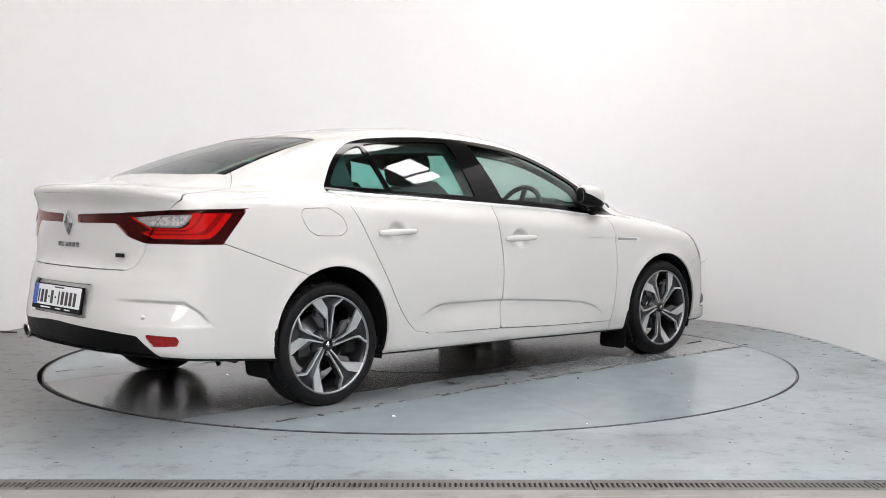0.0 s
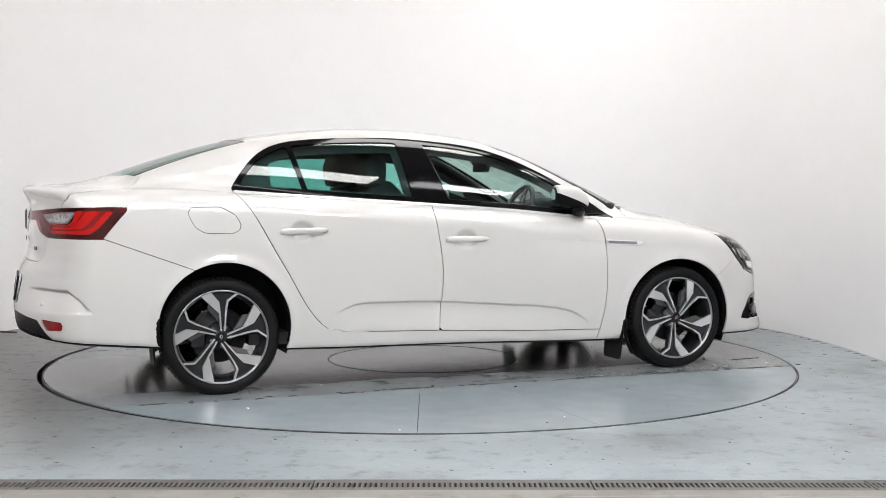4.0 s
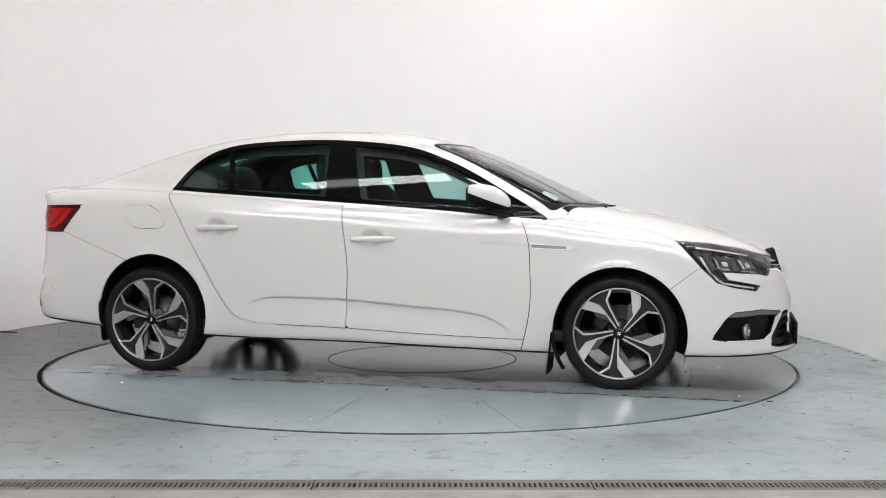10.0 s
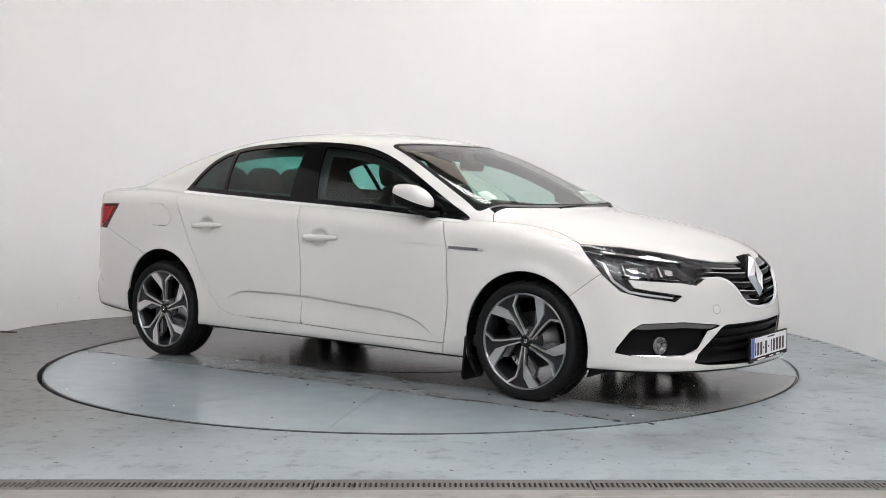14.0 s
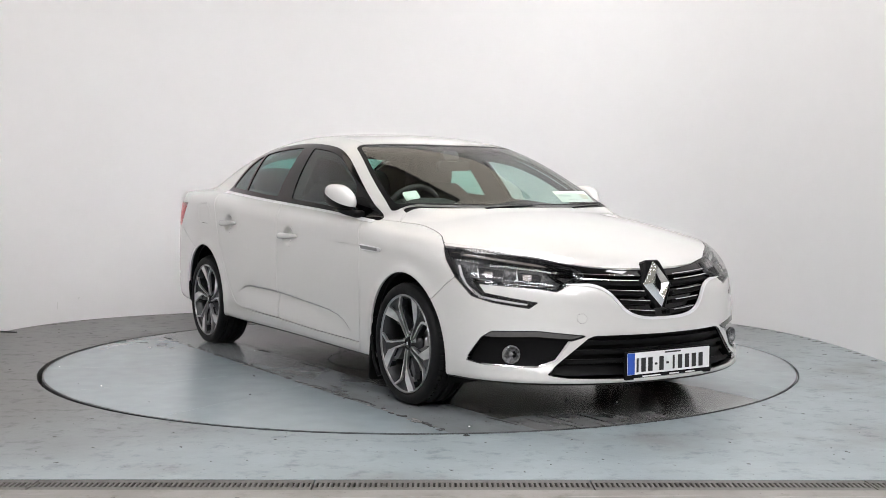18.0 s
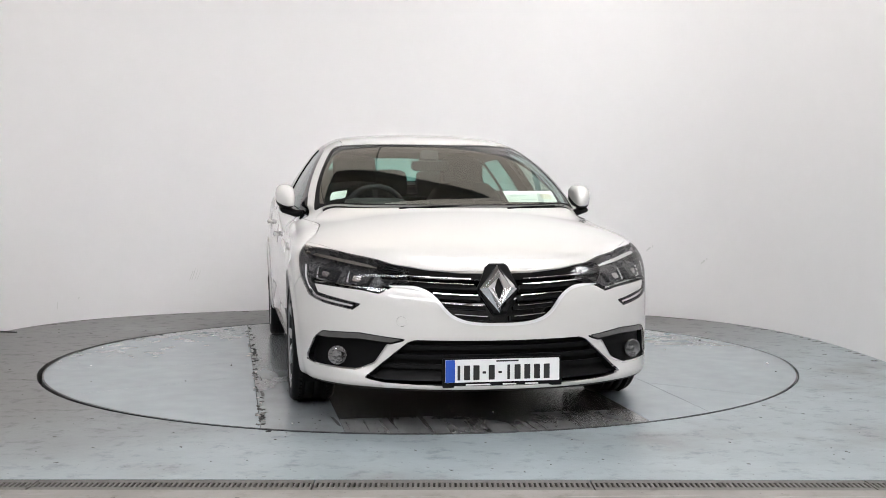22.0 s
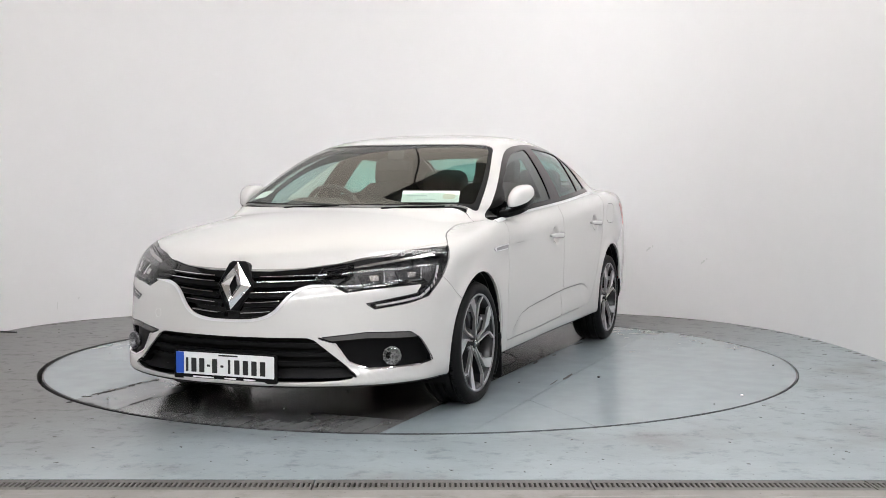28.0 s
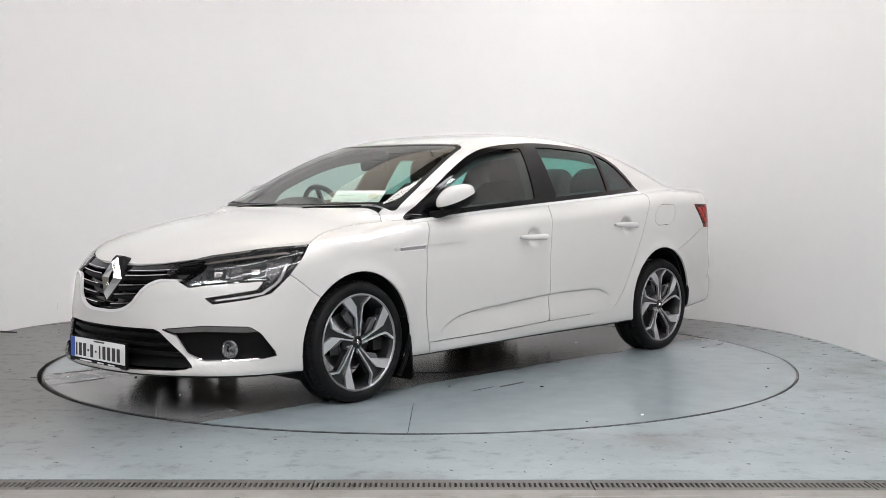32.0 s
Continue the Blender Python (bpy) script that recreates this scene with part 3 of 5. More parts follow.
# drain channel
drain = tagged(new("drain_channel"), "cast-iron slotted drain grating set in the floor", "drain", kind="structure")
slot_me = bpy.data.meshes.new("grate_bar")
bm = bmesh.new()
box(bm, -0.0055, -0.030, -0.02, 0.0055, 0.030, 0.0)
bmesh.ops.bevel(bm, geom=bm.edges[:], offset=0.0015, segments=1, affect="EDGES")
bm.to_mesh(slot_me)
bm.free()
slot_me.materials.append(IRON)
tilt = math.degrees(math.atan(DRAIN_TILT))
for k in range(5):
    x0, x1 = -2.39 + k + 0.003, -1.39 + k - 0.003
    xm = (x0 + x1) / 2
    m = Matrix.Translation((xm, drain_y(xm) - 0.0725, 0)) @ pose(0, 0, 0, 0, 0, tilt)
    bm = bmesh.new()
    for y0, y1 in ((-0.0705, -0.030), (0.030, 0.0705)):
        box(bm, -0.497, y0, -0.022, 0.497, y1, -0.001)
    for xx in (-0.497, 0.489):
        box(bm, xx, -0.03, -0.022, xx + 0.008, 0.03, -0.001)
    bm.transform(m)
    sec = part("grate_section", bm, IRON, drain, "")
    for i in range(51):
        ob = new("grate_bar", slot_me)
        ob.parent = sec
        ob.matrix_basis = m @ Matrix.Translation((-0.475 + i * 0.019, 0, -0.001))
bm = bmesh.new()
box(bm, -6, -0.0735, -0.13, 6, 0.0735, -0.09)
bm.transform(Matrix.Translation((0, drain_y(0) - 0.0725, 0)) @ pose(0, 0, 0, 0, 0, tilt))
part("channel_bed", bm, PIT, drain, "dark channel bed")

# the curved white backdrop wall
run = dense([(-3.31, -1.4), (-3.32, -0.8), (-3.30, -0.3), (-3.14, 1.34), (-2.92, 1.93), (-2.57, 2.34), (-2.16, 2.62), (-1.48, 2.89), (-0.1, 3.0), (1.25, 2.80), (1.77, 2.58), (2.3, 2.15), (2.55, 1.75), (2.75, 1.20), (2.86, 0.40), (2.88, -0.4), (2.9, -1.6), (2.9, -2.9)], 140)
v, f = [], []
WH = 3.7
for i, (x, y) in enumerate(run):
    (ax, ay), (bx, by) = run[max(i - 1, 0)], run[min(i + 1, len(run) - 1)]
    d = math.hypot(bx - ax, by - ay)
    nx, ny = -(by - ay) / d, (bx - ax) / d
    for z in (-0.0, 0.02, 1.0, 2.0, 3.0, WH):
        v.append((x, y, z))
    v += [(x + nx * 0.14, y + ny * 0.14, WH), (x + nx * 0.14, y + ny * 0.14, 0)]
    if i:
        for j in range(7):
            a = (i - 1) * 8 + j
            f.append((a, a + 8, a + 9, a + 1))
for i in (0, len(run) - 1):
    f.append(tuple(i * 8 + j for j in range(8)))
back = tagged(new("wall_backdrop", mesh_from("wall_backdrop", v, f, WALL)), "smooth curved white-painted backdrop wall", "wall", kind="structure")

# the hall round it
for name, b in (("wall_south", (-9, -13.2, 0, 9, -13, 5.6)), ("wall_north", (-9, 8, 0, 9, 8.2, 5.6)), ("wall_west", (-9.2, -13.2, 0, -9, 8.2, 5.6)), ("wall_east", (9, -13.2, 0, 9.2, 8.2, 5.6))):
    tagged(part(name, box(bmesh.new(), *b), ROOM, None), "plain pale grey hall wall", "wall", kind="structure")
tagged(part("ceiling", box(bmesh.new(), -9.2, -13.2, 5.4, 9.2, 8.2, 5.6), CEIL, None), "pale sheet-metal hall roof", "ceiling", kind="structure")
for x in (-6, -3.28, 2.22, 4.97):
    bm = bmesh.new()
    box(bm, x - 0.045, -13, 5.10, x + 0.045, 8, 5.13)
    box(bm, x - 0.06, -13, 5.36, x + 0.06, 8, 5.39)
    box(bm, x - 0.006, -13, 5.13, x + 0.006, 8, 5.36)
    tagged(part("roof_beam", bm, BEAM, None), "dark steel roof beam under the sheeting", "beam", "roof beams")
# far row added out of view as low fill for walls and bumper
LIGHTS = [(x, -10.3, 2.3, 1.3, 5.30, SKYLIGHT) for x in (-4.9, -2.15, 0.60, 3.35)]
# the panel at x = -4.9 is likewise added, to brighten the right wall
LIGHTS += [(-4.9, -6.5, 2.3, 1.2, 5.30, SKYLIGHT), (-2.15, -6.5, 2.3, 1.0, 5.30, DULL), (0.60, -6.5, 2.3, 1.0, 5.30, SKYLIGHT), (3.35, -6.5, 2.3, 1.0, 5.30, SKYLIGHT)]
LIGHTS += [(-2.15, -2.78, 2.3, 0.50, 5.30, DULL), (0.60, -2.78, 2.3, 0.50, 5.30, LAMP), (3.35, -2.78, 2.3, 0.38, 5.30, SKYLIGHT)]
LIGHTS += [(3.65, -0.2, 0.75, 0.80, 5.30, SKYLIGHT), (4.55, -0.25, 0.80, 0.80, 5.30, SKYLIGHT), (1.1, 0.35, 2.5, 1.3, 5.30, LAMP)]
# added glowing sheets behind the backdrop, standing for the ceiling's own glow
LIGHTS += [(x, 5.2, 2.72, 4.4, 5.30, WARM) for x in (-4.65, -1.9, 0.85, 3.6)]
for x, y, w, d, z, mat in LIGHTS:
    bm = bmesh.new()
    box(bm, x - w / 2, y - d / 2, z, x + w / 2, y + d / 2, z + 0.03)
    fr = bmesh.new()
    rim_ = 0.014 if mat is WARM else 0.04
    for a in ((x - w / 2 - rim_, y - d / 2 - rim_, x + w / 2 + rim_, y - d / 2), (x - w / 2 - rim_, y + d / 2, x + w / 2 + rim_, y + d / 2 + rim_), (x - w / 2 - rim_, y - d / 2, x - w / 2, y + d / 2), (x + w / 2, y - d / 2, x + w / 2 + rim_, y + d / 2)):
        box(fr, a[0], a[1], z - 0.02, a[2], a[3], z + 0.10)
    warm = mat is WARM
    lamp = tagged(new("roof_light"), "glowing beige sheet added to stand for the lit hall ceiling" if warm else "translucent daylight panel in the metal roof, far and outer left ones added as fill", "roof light", "aged roof lights" if warm else "roof lights")
    part("light_panel", bm, mat, lamp)
    part("frame", fr, BEAM, lamp)

HATCH = [(-0.035, 0.0, 0.004, 0.05, -18), (-0.015, 0.01, 0.004, 0.06, -18), (0.008, 0.005, 0.003, 0.055, -16), (0.03, 0.0, 0.003, 0.05, -20)]
SMUDGE = [(0.0, 0.0, 0.018, 0.010, 20), (0.03, 0.02, 0.010, 0.007, 50), (-0.02, -0.015, 0.008, 0.012, 0)]
WALL_MARKS = [(-1.99, 2.71, 0.327, HATCH), (1.97, 2.45, 0.574, SMUDGE), (2.29, 2.16, 0.486, SMUDGE), (-2.89, 1.97, 0.14, [(0, 0, 0.004, 0.03, 0)]), (-2.77, 2.14, 0.183, [(0, 0, 0.012, 0.006, 30)])]
bm = bmesh.new()
for k in range(170):
    x, y = run[rng.randrange(30, 128)]
    (ax, ay), r = (x * 0.99, y * 0.99), rng.uniform(0.004, 0.016)
    q = rng.uniform(0.0, 0.05) ** 1.5
    extrude_poly(bm, [(ax * (1 - q) + r * math.cos(c * 1.26) * rng.uniform(0.4, 1.6) + rng.uniform(-0.02, 0.02), ay * (1 - q) + r * 0.6 * math.sin(c * 1.26)) for c in range(5)], 0.002, 0.0005)
tagged(part("wall_foot_grit", bm, IRON, None), "dark grit and dust along the foot of the wall", "grit", kind="stuff")
# marks on the backdrop and a strip of black edging on the floor
def on_wall(x, y):
    i = min(range(1, len(run) - 1), key=lambda k: (run[k][0] - x) ** 2 + (run[k][1] - y) ** 2)
    (ax, ay), (bx, by) = run[i - 1], run[i + 1]
    return math.degrees(math.atan2(by - ay, bx - ax)), run[i]


for x, y, z, marks in WALL_MARKS:
    ang, (px_, py_) = on_wall(x, y)
    for dx, dz, w, h, lean in marks:
        bm = bmesh.new()
        extrude_poly(bm, [(-w, -h), (w * 0.3, -h * 0.8), (w, h * 0.5), (-w * 0.2, h)], 0.0006, 0.0)
        m = Matrix.Translation((px_, py_, z)) @ pose(0, 0, 0, 90, 0, ang) @ Matrix.Translation((dx, dz, 0.004)) @ pose(0, 0, 0, 0, 0, lean)
        bm.transform(m)
        tagged(part("scuff_mark", bm, SCUFF, None), "faint grey scuff on the white wall", "scuff", "wall scuffs")
bm = bmesh.new()
tube_into(bm, [(-3.35, 1.26, 0.006), (-3.12, 1.30, 0.008), (-3.0, 1.285, 0.006)], [0.010, 0.012, 0.008], 8, 0.5)
tagged(part("cable_end", bm, RUBBER, None), "short black cable lying on the floor", "cable")
# ---------------------------------------------------------------- the car
car = tagged(new("car"), "pearl white four-door saloon car with black and silver alloy wheels", "car")
R2 = math.sqrt(0.5)
V0, T0 = skin()
for d in (0.0, 0.008, 0.016, 0.03):
    V0, T0 = score(V0, T0, lambda p: np.where((np.abs(p[:, 0]) < 0.9) & (p[:, 2] < 0.6), CREASE(p[:, 0]) - p[:, 2] - d, 1.0))
for d in (0.0, 0.006):
    V0, T0 = score(V0, T0, lambda p: np.where((p[:, 0] > 0.35) & (p[:, 0] < 1.0) & (np.abs(p[:, 1]) > 0.6), 0.770 + 0.035 * (0.84 - p[:, 0]) - p[:, 2] - d, 1.0))
for d in (0.0, 0.011, 0.022):
    V0, T0 = score(V0, T0, lambda p: np.where(p[:, 0] < -1.5, WING((np.abs(p[:, 1]) + p[:, 0]) * R2, p[:, 2]) + d, 1.0))
for wx, wz, wr in ARCHES:
    V0, T0 = clip(V0, T0, lambda p: np.where(np.abs(p[:, 1]) > 0.45, wr - np.hypot(p[:, 0] - wx, p[:, 2] - wz), -1.0))


def SX(f):
    return lambda p: f(p[:, 0], p[:, 2])


def FC(f):
    return lambda p: np.where(p[:, 0] > 1, f((np.abs(p[:, 1]) - p[:, 0]) * R2, p[:, 2]), 1.0)


def RC(f):
    return lambda p: np.where(p[:, 0] < -1, f((np.abs(p[:, 1]) + p[:, 0]) * R2, p[:, 2]), 1.0)


def FY(f):
    return lambda p: np.where(p[:, 0] > 1, f(np.abs(p[:, 1]), p[:, 2]), 1.0)


def RY(f):
    return lambda p: np.where(p[:, 0] < -1, f(np.abs(p[:, 1]), p[:, 2]), 1.0)


def inset(f, d):
    return lambda p: f(p) + d


def both(*fs):
    return lambda p: np.max([f(p) for f in fs], axis=0)


def any_of(*fs):
    return lambda p: np.min([f(p) for f in fs], axis=0)


def non(f, gap=0.0):
    return lambda p: gap - f(p)


# outlines of what is cut out of the painted skin
DLO_TOP = dense([(-1.279, 1.063), (-1.205, 1.166), (-1.134, 1.238), (-1.045, 1.291), (-0.886, 1.328), (-0.655, 1.344), (-0.393, 1.350), (-0.099, 1.334), (0.206, 1.288), (0.482, 1.181), (0.62, 1.108), (0.781, 1.014), (0.963, 0.904)], 44)
DLO_LOW = dense([(0.955, 0.897), (0.76, 0.910), (0.42, 0.942), (0.109, 0.966), (-0.188, 0.985), (-0.679, 1.016), (-1.0, 1.036), (-1.27, 1.053)], 12)
dlo2 = outline(DLO_TOP + DLO_LOW)
outer = lambda p: 0.42 - np.abs(p[:, 1])
dlo = both(SX(dlo2), outer)
ws = lambda p: np.max([0.361 - 0.11 * (np.abs(p[:, 1]) / 0.55) ** 2 - p[:, 0], p[:, 0] - 1.204 + 0.185 * (np.abs(p[:, 1]) / 0.70) ** 2.2, 0.9 - p[:, 2]], axis=0)
ws_open = ws
WS_SIDE = spline([0.25, 0.362, 0.613, 0.793, 0.926, 1.0, 1.2], [0.56, 0.592, 0.663, 0.702, 0.722, 0.732, 0.742])
ws = lambda p: smax(ws_open(p), np.abs(p[:, 1]) - WS_SIDE(p[:, 0]), 0.07)
rs = lambda p: np.max([p[:, 0] + 1.20 - 0.04 * (np.abs(p[:, 1]) / 0.5) ** 2, -1.873 + 0.10 * (np.abs(p[:, 1]) / 0.55) ** 4 - p[:, 0], np.abs(p[:, 1]) - 0.50 - 0.12 * (-1.155 - p[:, 0]), 1.0 - p[:, 2]], axis=0)
HU = lambda pts: [(u + 0.04 * float(step(u, -1.0, -0.7)), z) for u, z in pts]
head2 = outline(HU([(-0.622, 0.792), (-0.80, 0.777), (-1.03, 0.742), (-1.20, 0.704), (-1.245, 0.66), (-1.19, 0.632), (-1.13, 0.598), (-1.044, 0.612), (-0.80, 0.632), (-0.828, 0.588), (-1.045, 0.548), (-1.01, 0.524), (-0.86, 0.548), (-0.775, 0.575), (-0.70, 0.655), (-0.645, 0.735)]), 0.003)
head = FC(head2)
GR_LOW = dense([(0.0, 0.461), (0.16, 0.473), (0.21, 0.492), (0.245, 0.52), (0.29, 0.575), (0.335, 0.607), (0.40, 0.622), (0.475, 0.628)], 22)
grille2 = outline(GR_LOW + [(0.51, 0.67), (0.525, 0.70), (0.51, 0.729), (0.40, 0.717), (0.30, 0.701), (0.165, 0.689), (0.0, 0.687), (-0.2, 0.687), (-0.2, 0.461)])
grille = FY(grille2)
intake = FY(outline([(-0.2, 0.392), (0.375, 0.396), (0.405, 0.385), (0.585, 0.229), (0.51, 0.217), (0.26, 0.209), (-0.2, 0.206)], 0.004))
fog = FC(outline([(-1.26, 0.398), (-1.05, 0.420), (-0.84, 0.416), (-0.79, 0.385), (-0.715, 0.282), (-0.80, 0.268), (-1.05, 0.262), (-1.13, 0.293), (-1.185, 0.375)], 0.004))
tail2 = outline([(-1.545, 0.936), (-1.3, 0.944), (-0.98, 0.962), (-0.677, 0.968), (-0.772, 0.807), (-1.138, 0.812), (-1.225, 0.84), (-1.295, 0.90), (-1.545, 0.898)], 0.002)
tail = RC(tail2)
LID_SIDE = spline([0.66, 0.684, 0.72, 0.80, 0.90, 0.962, 0.995, 1.018], [0.42, 0.50, 0.553, 0.59, 0.645, 0.70, 0.735, 0.753])
LID_TOP = spline([-2.4, -2.1, -2.0, -1.9, -1.83, -1.77, -1.72, -1.6], [0.70, 0.752, 0.753, 0.74, 0.71, 0.65, 0.575, 0.35])
low_lid = lambda p: np.max([np.abs(p[:, 1]) - LID_SIDE(p[:, 2]), 0.684 - p[:, 2], p[:, 2] - 1.015, p[:, 0] + 1.9], axis=0)
top_lid = lambda p: np.max([np.abs(p[:, 1]) - LID_TOP(p[:, 0]), 1.005 - p[:, 2], p[:, 0] + 1.72], axis=0)
lid_zone = any_of(low_lid, top_lid)
diffuser = RY(outline([(-0.3, 0.425), (0.06, 0.425), (0.42, 0.408), (0.60, 0.392), (0.69, 0.30), (0.60, 0.20), (-0.3, 0.20)]))
reflector = RC(outline([(-1.125, 0.398), (-0.952, 0.390), (-0.965, 0.352), (-1.075, 0.346)], 0.002))
plate_recess = RY(outline([(-0.3, 0.612), (0.30, 0.612), (0.335, 0.585), (0.30, 0.455), (-0.3, 0.455)]))
CAP = SX(outline([(-1.385 + (x + 1.385) * 0.84, 0.90 + (z - 0.90) * 0.62) for x, z in ((-1.505, 0.955), (-1.36, 0.957), (-1.29, 0.905), (-1.268, 0.855), (-1.29, 0.842), (-1.435, 0.848), (-1.475, 0.878))], 0.033))
cap = both(CAP, outer)
badge = both(SX(outline([(0.884, 0.772), (1.10, 0.761), (1.118, 0.751), (1.09, 0.740), (0.884, 0.747)], 0.002)), outer)
HOODX = spline([0.0, 0.11, 0.30, 0.48, 0.60, 0.70, 0.80], [2.158, 2.156, 2.122, 2.04, 1.93, 1.795, 1.62])
cowl_line = lambda p: np.maximum(1.245 - 0.19 * (np.abs(p[:, 1]) / 0.70) ** 2.2, 1.06 + (np.abs(p[:, 1]) - 0.70) * 0.7) - p[:, 0]
ZH = spline([0.9, 1.0, 1.137, 1.25, 1.36, 1.517, 1.6, 1.66, 1.75], [0.905, 0.900, 0.890, 0.882, 0.868, 0.837, 0.810, 0.785, 0.74])


def flank(x, z):
    """How far out the skin lies at x and z."""
    lo, hi = np.full(np.shape(x), 0.3), np.full(np.shape(x), 1.1)
    for _ in range(16):
        mid = (lo + hi) / 2
        inside = form(np.stack([x, mid, z], -1)) < 0
        lo, hi = np.where(inside, mid, lo), np.where(inside, hi, mid)
    return lo


_sx = np.linspace(0.9, 1.75, 12)
AH = spline(_sx, flank(_sx, ZH(_sx)))
seam_all = lambda p: 0.7 * (ZH(p[:, 0]) - p[:, 2] + np.abs(p[:, 1]) - AH(p[:, 0]))
seam_z = lambda p: np.where(np.abs(p[:, 1]) > 0.5, seam_all(p), -1.0)
hood = both(lambda p: p[:, 0] - HOODX(np.abs(p[:, 1])), cowl_line, seam_z, lambda p: 0.6 - p[:, 2])
cowl = both(lambda p: 1.204 - 0.185 * (np.abs(p[:, 1]) / 0.70) ** 2.2 - p[:, 0], non(cowl_line), lambda p: np.abs(p[:, 1]) - 0.69)
XF = spline([0.2, 0.248, 0.43, 0.646, 0.83, 0.893, 0.95], [0.83, 0.843, 0.878, 0.879, 0.854, 0.826, 0.79])
XM = spline([0.2, 0.287, 0.455, 0.61, 0.767, 0.98, 1.05], [-0.16, -0.159, -0.151, -0.144, -0.160, -0.192, -0.20])
XR = spline([0.29, 0.303, 0.335, 0.42, 0.577, 0.795, 0.966, 1.06], [-0.62, -0.72, -0.814, -0.891, -0.983, -1.108, -1.208, -1.285])
ZS = spline([-0.8, -0.7, -0.16, 0.22, 0.85], [0.304, 0.300, 0.285, 0.268, 0.250])
UNDERSIDE = lambda p: p[:, 2] - UNDER(p[:, 0]) - 0.014
GAP = 0.0023
FINE = 0.0014
belt_z = lambda p: p[:, 2] - BELT2(p[:, 0])
BELT2 = spline([-1.27, -1.0, -0.679, -0.188, 0.109, 0.42, 0.76, 0.955], [1.053, 1.036, 1.016, 0.985, 0.966, 0.942, 0.910, 0.897])
front_door = both(SX(lambda x, z: XM(z) - x), SX(lambda x, z: x - XF(z)), SX(lambda x, z: ZS(x) - z), belt_z, outer)
rear_door = both(SX(lambda x, z: x - XM(z)), SX(lambda x, z: XR(z) - x), SX(lambda x, z: ZS(x) - z), belt_z, outer)
fender = both(SX(lambda x, z: XF(z) - x), lambda p: -seam_all(p), SX(lambda x, z: np.where(x > 1.40, 0.55 + 0.75 * (x - 1.63) - z, -1.0)), SX(lambda x, z: x - 1.80), outer)
front_bumper = both(SX(lambda x, z: 1.45 - x), SX(lambda x, z: np.where(x < 1.9, z - 0.55 - 0.75 * (x - 1.63), -1.0)), lambda p: HOODX(np.abs(p[:, 1])) - p[:, 0])
rear_bumper = both(SX(lambda x, z: x + 1.42), SX(lambda x, z: z - np.where(x > -1.92, 0.805 - 0.368 * (x + 1.92), 0.809)))
roof = both(lambda p: 1.2 - p[:, 2], lambda p: np.abs(p[:, 1]) - 0.50, lambda p: p[:, 0] - 0.36, lambda p: -1.21 - p[:, 0])
holes = [dlo, ws, rs, head, grille, intake, fog, tail, diffuser, reflector, badge]


def cut(v, t, *gs):
    for g in gs:
        v, t = clip(v, t, g)
    return v, t


def halves(name, net, mat, parent=None, label="", lift=0.0, rim=0.012):
    """The same panel on both flanks, from the half with y < 0."""
    v, t = cut(*net, lambda p: p[:, 1])
    if len(t) == 0:
        return None, None
    a = shell(name, v, t, mat, parent or car, label, lift, rim)
    b = shell(name, v, t, mat, parent or car, label, lift, rim, flip=True)
    return a, b


def refine_near(v, t, g, reach, times):
    """The net with its triangles close to the line g = 0 split finer."""
    s = np.abs(g(v))[t].min(1) < reach
    a, b = finer(*[(v[u], w.reshape(-1, 3)) for u, w in [np.unique(t[s], return_inverse=True)]][0], times)
    return np.concatenate([v, a]), np.concatenate([t[~s], b + len(v)])


V0, T0 = refine_near(V0, T0, head, 0.012, 2)
bottom = cut(V0, T0, UNDERSIDE)
BODY = cut(V0, T0, non(UNDERSIDE))
shell("underbody", *bottom, BLACK, car, "black plastic underbody", rim=0)
BARE = cut(*BODY, *[non(h, 0.0) for h in holes])

shell("bonnet", *cut(*BARE, inset(hood, GAP)), WHITE, car)
shell("roof_panel", *cut(*BARE, inset(roof, 0.001)), WHITE, car)
lip_line = lambda p: p[:, 2] - 1.041 + 0.045 * (np.abs(p[:, 1]) / 0.75) ** 3
shell("boot_lid", *cut(*BARE, inset(lid_zone, GAP), inset(lip_line, 0.0007)), WHITE, car)
shell("boot_spoiler", *cut(*BARE, inset(lid_zone, GAP), non(lip_line, 0.0007)), WHITE, car)
nose_net = cut(*BARE, non(hood, GAP), inset(front_bumper, FINE))
tow = both(lambda p: np.hypot(p[:, 1] + 0.43, p[:, 2] - 0.478) - 0.022, lambda p: 1.5 - p[:, 0])
shell("front_bumper", *cut(*nose_net, non(tow, 0.0006)), WHITE, car)
tail_net = cut(*BARE, non(lid_zone, GAP), inset(rear_bumper, FINE), non(plate_recess))
shell("rear_bumper", *tail_net, WHITE, car)
shell("plate_recess", *cut(*BARE, plate_recess, inset(rear_bumper, GAP)), WHITE, car, lift=-0.022)
cups = [both(SX(lambda x, z, hx=hx, hz=hz: (np.hypot((x - hx) / 0.085, (z - hz) / 0.07) - 1) * 0.07), outer) for hx, hz in ((-0.93, 0.842), (-0.005, 0.789))]
doors_f = halves("front_door", cut(*BARE, inset(front_door, GAP), non(cups[1])), WHITE)
doors_r = halves("rear_door", cut(*BARE, inset(rear_door, GAP), non(cups[0])), WHITE)
for pair, g in ((doors_r, cups[0]), (doors_f, cups[1])):
    cv, ct = finer(*cut(*BARE, g, lambda p: p[:, 1]), 2)
    shell("handle_cup", cv, ct, WHITE, pair[0], rim=0)
    shell("handle_cup", cv, ct, WHITE, pair[1], rim=0, flip=True)
halves("front_wing", cut(*BARE, inset(fender, GAP), non(hood, GAP)), WHITE)
halves("filler_flap", cut(*BARE, inset(cap, 0.0015)), WHITE)
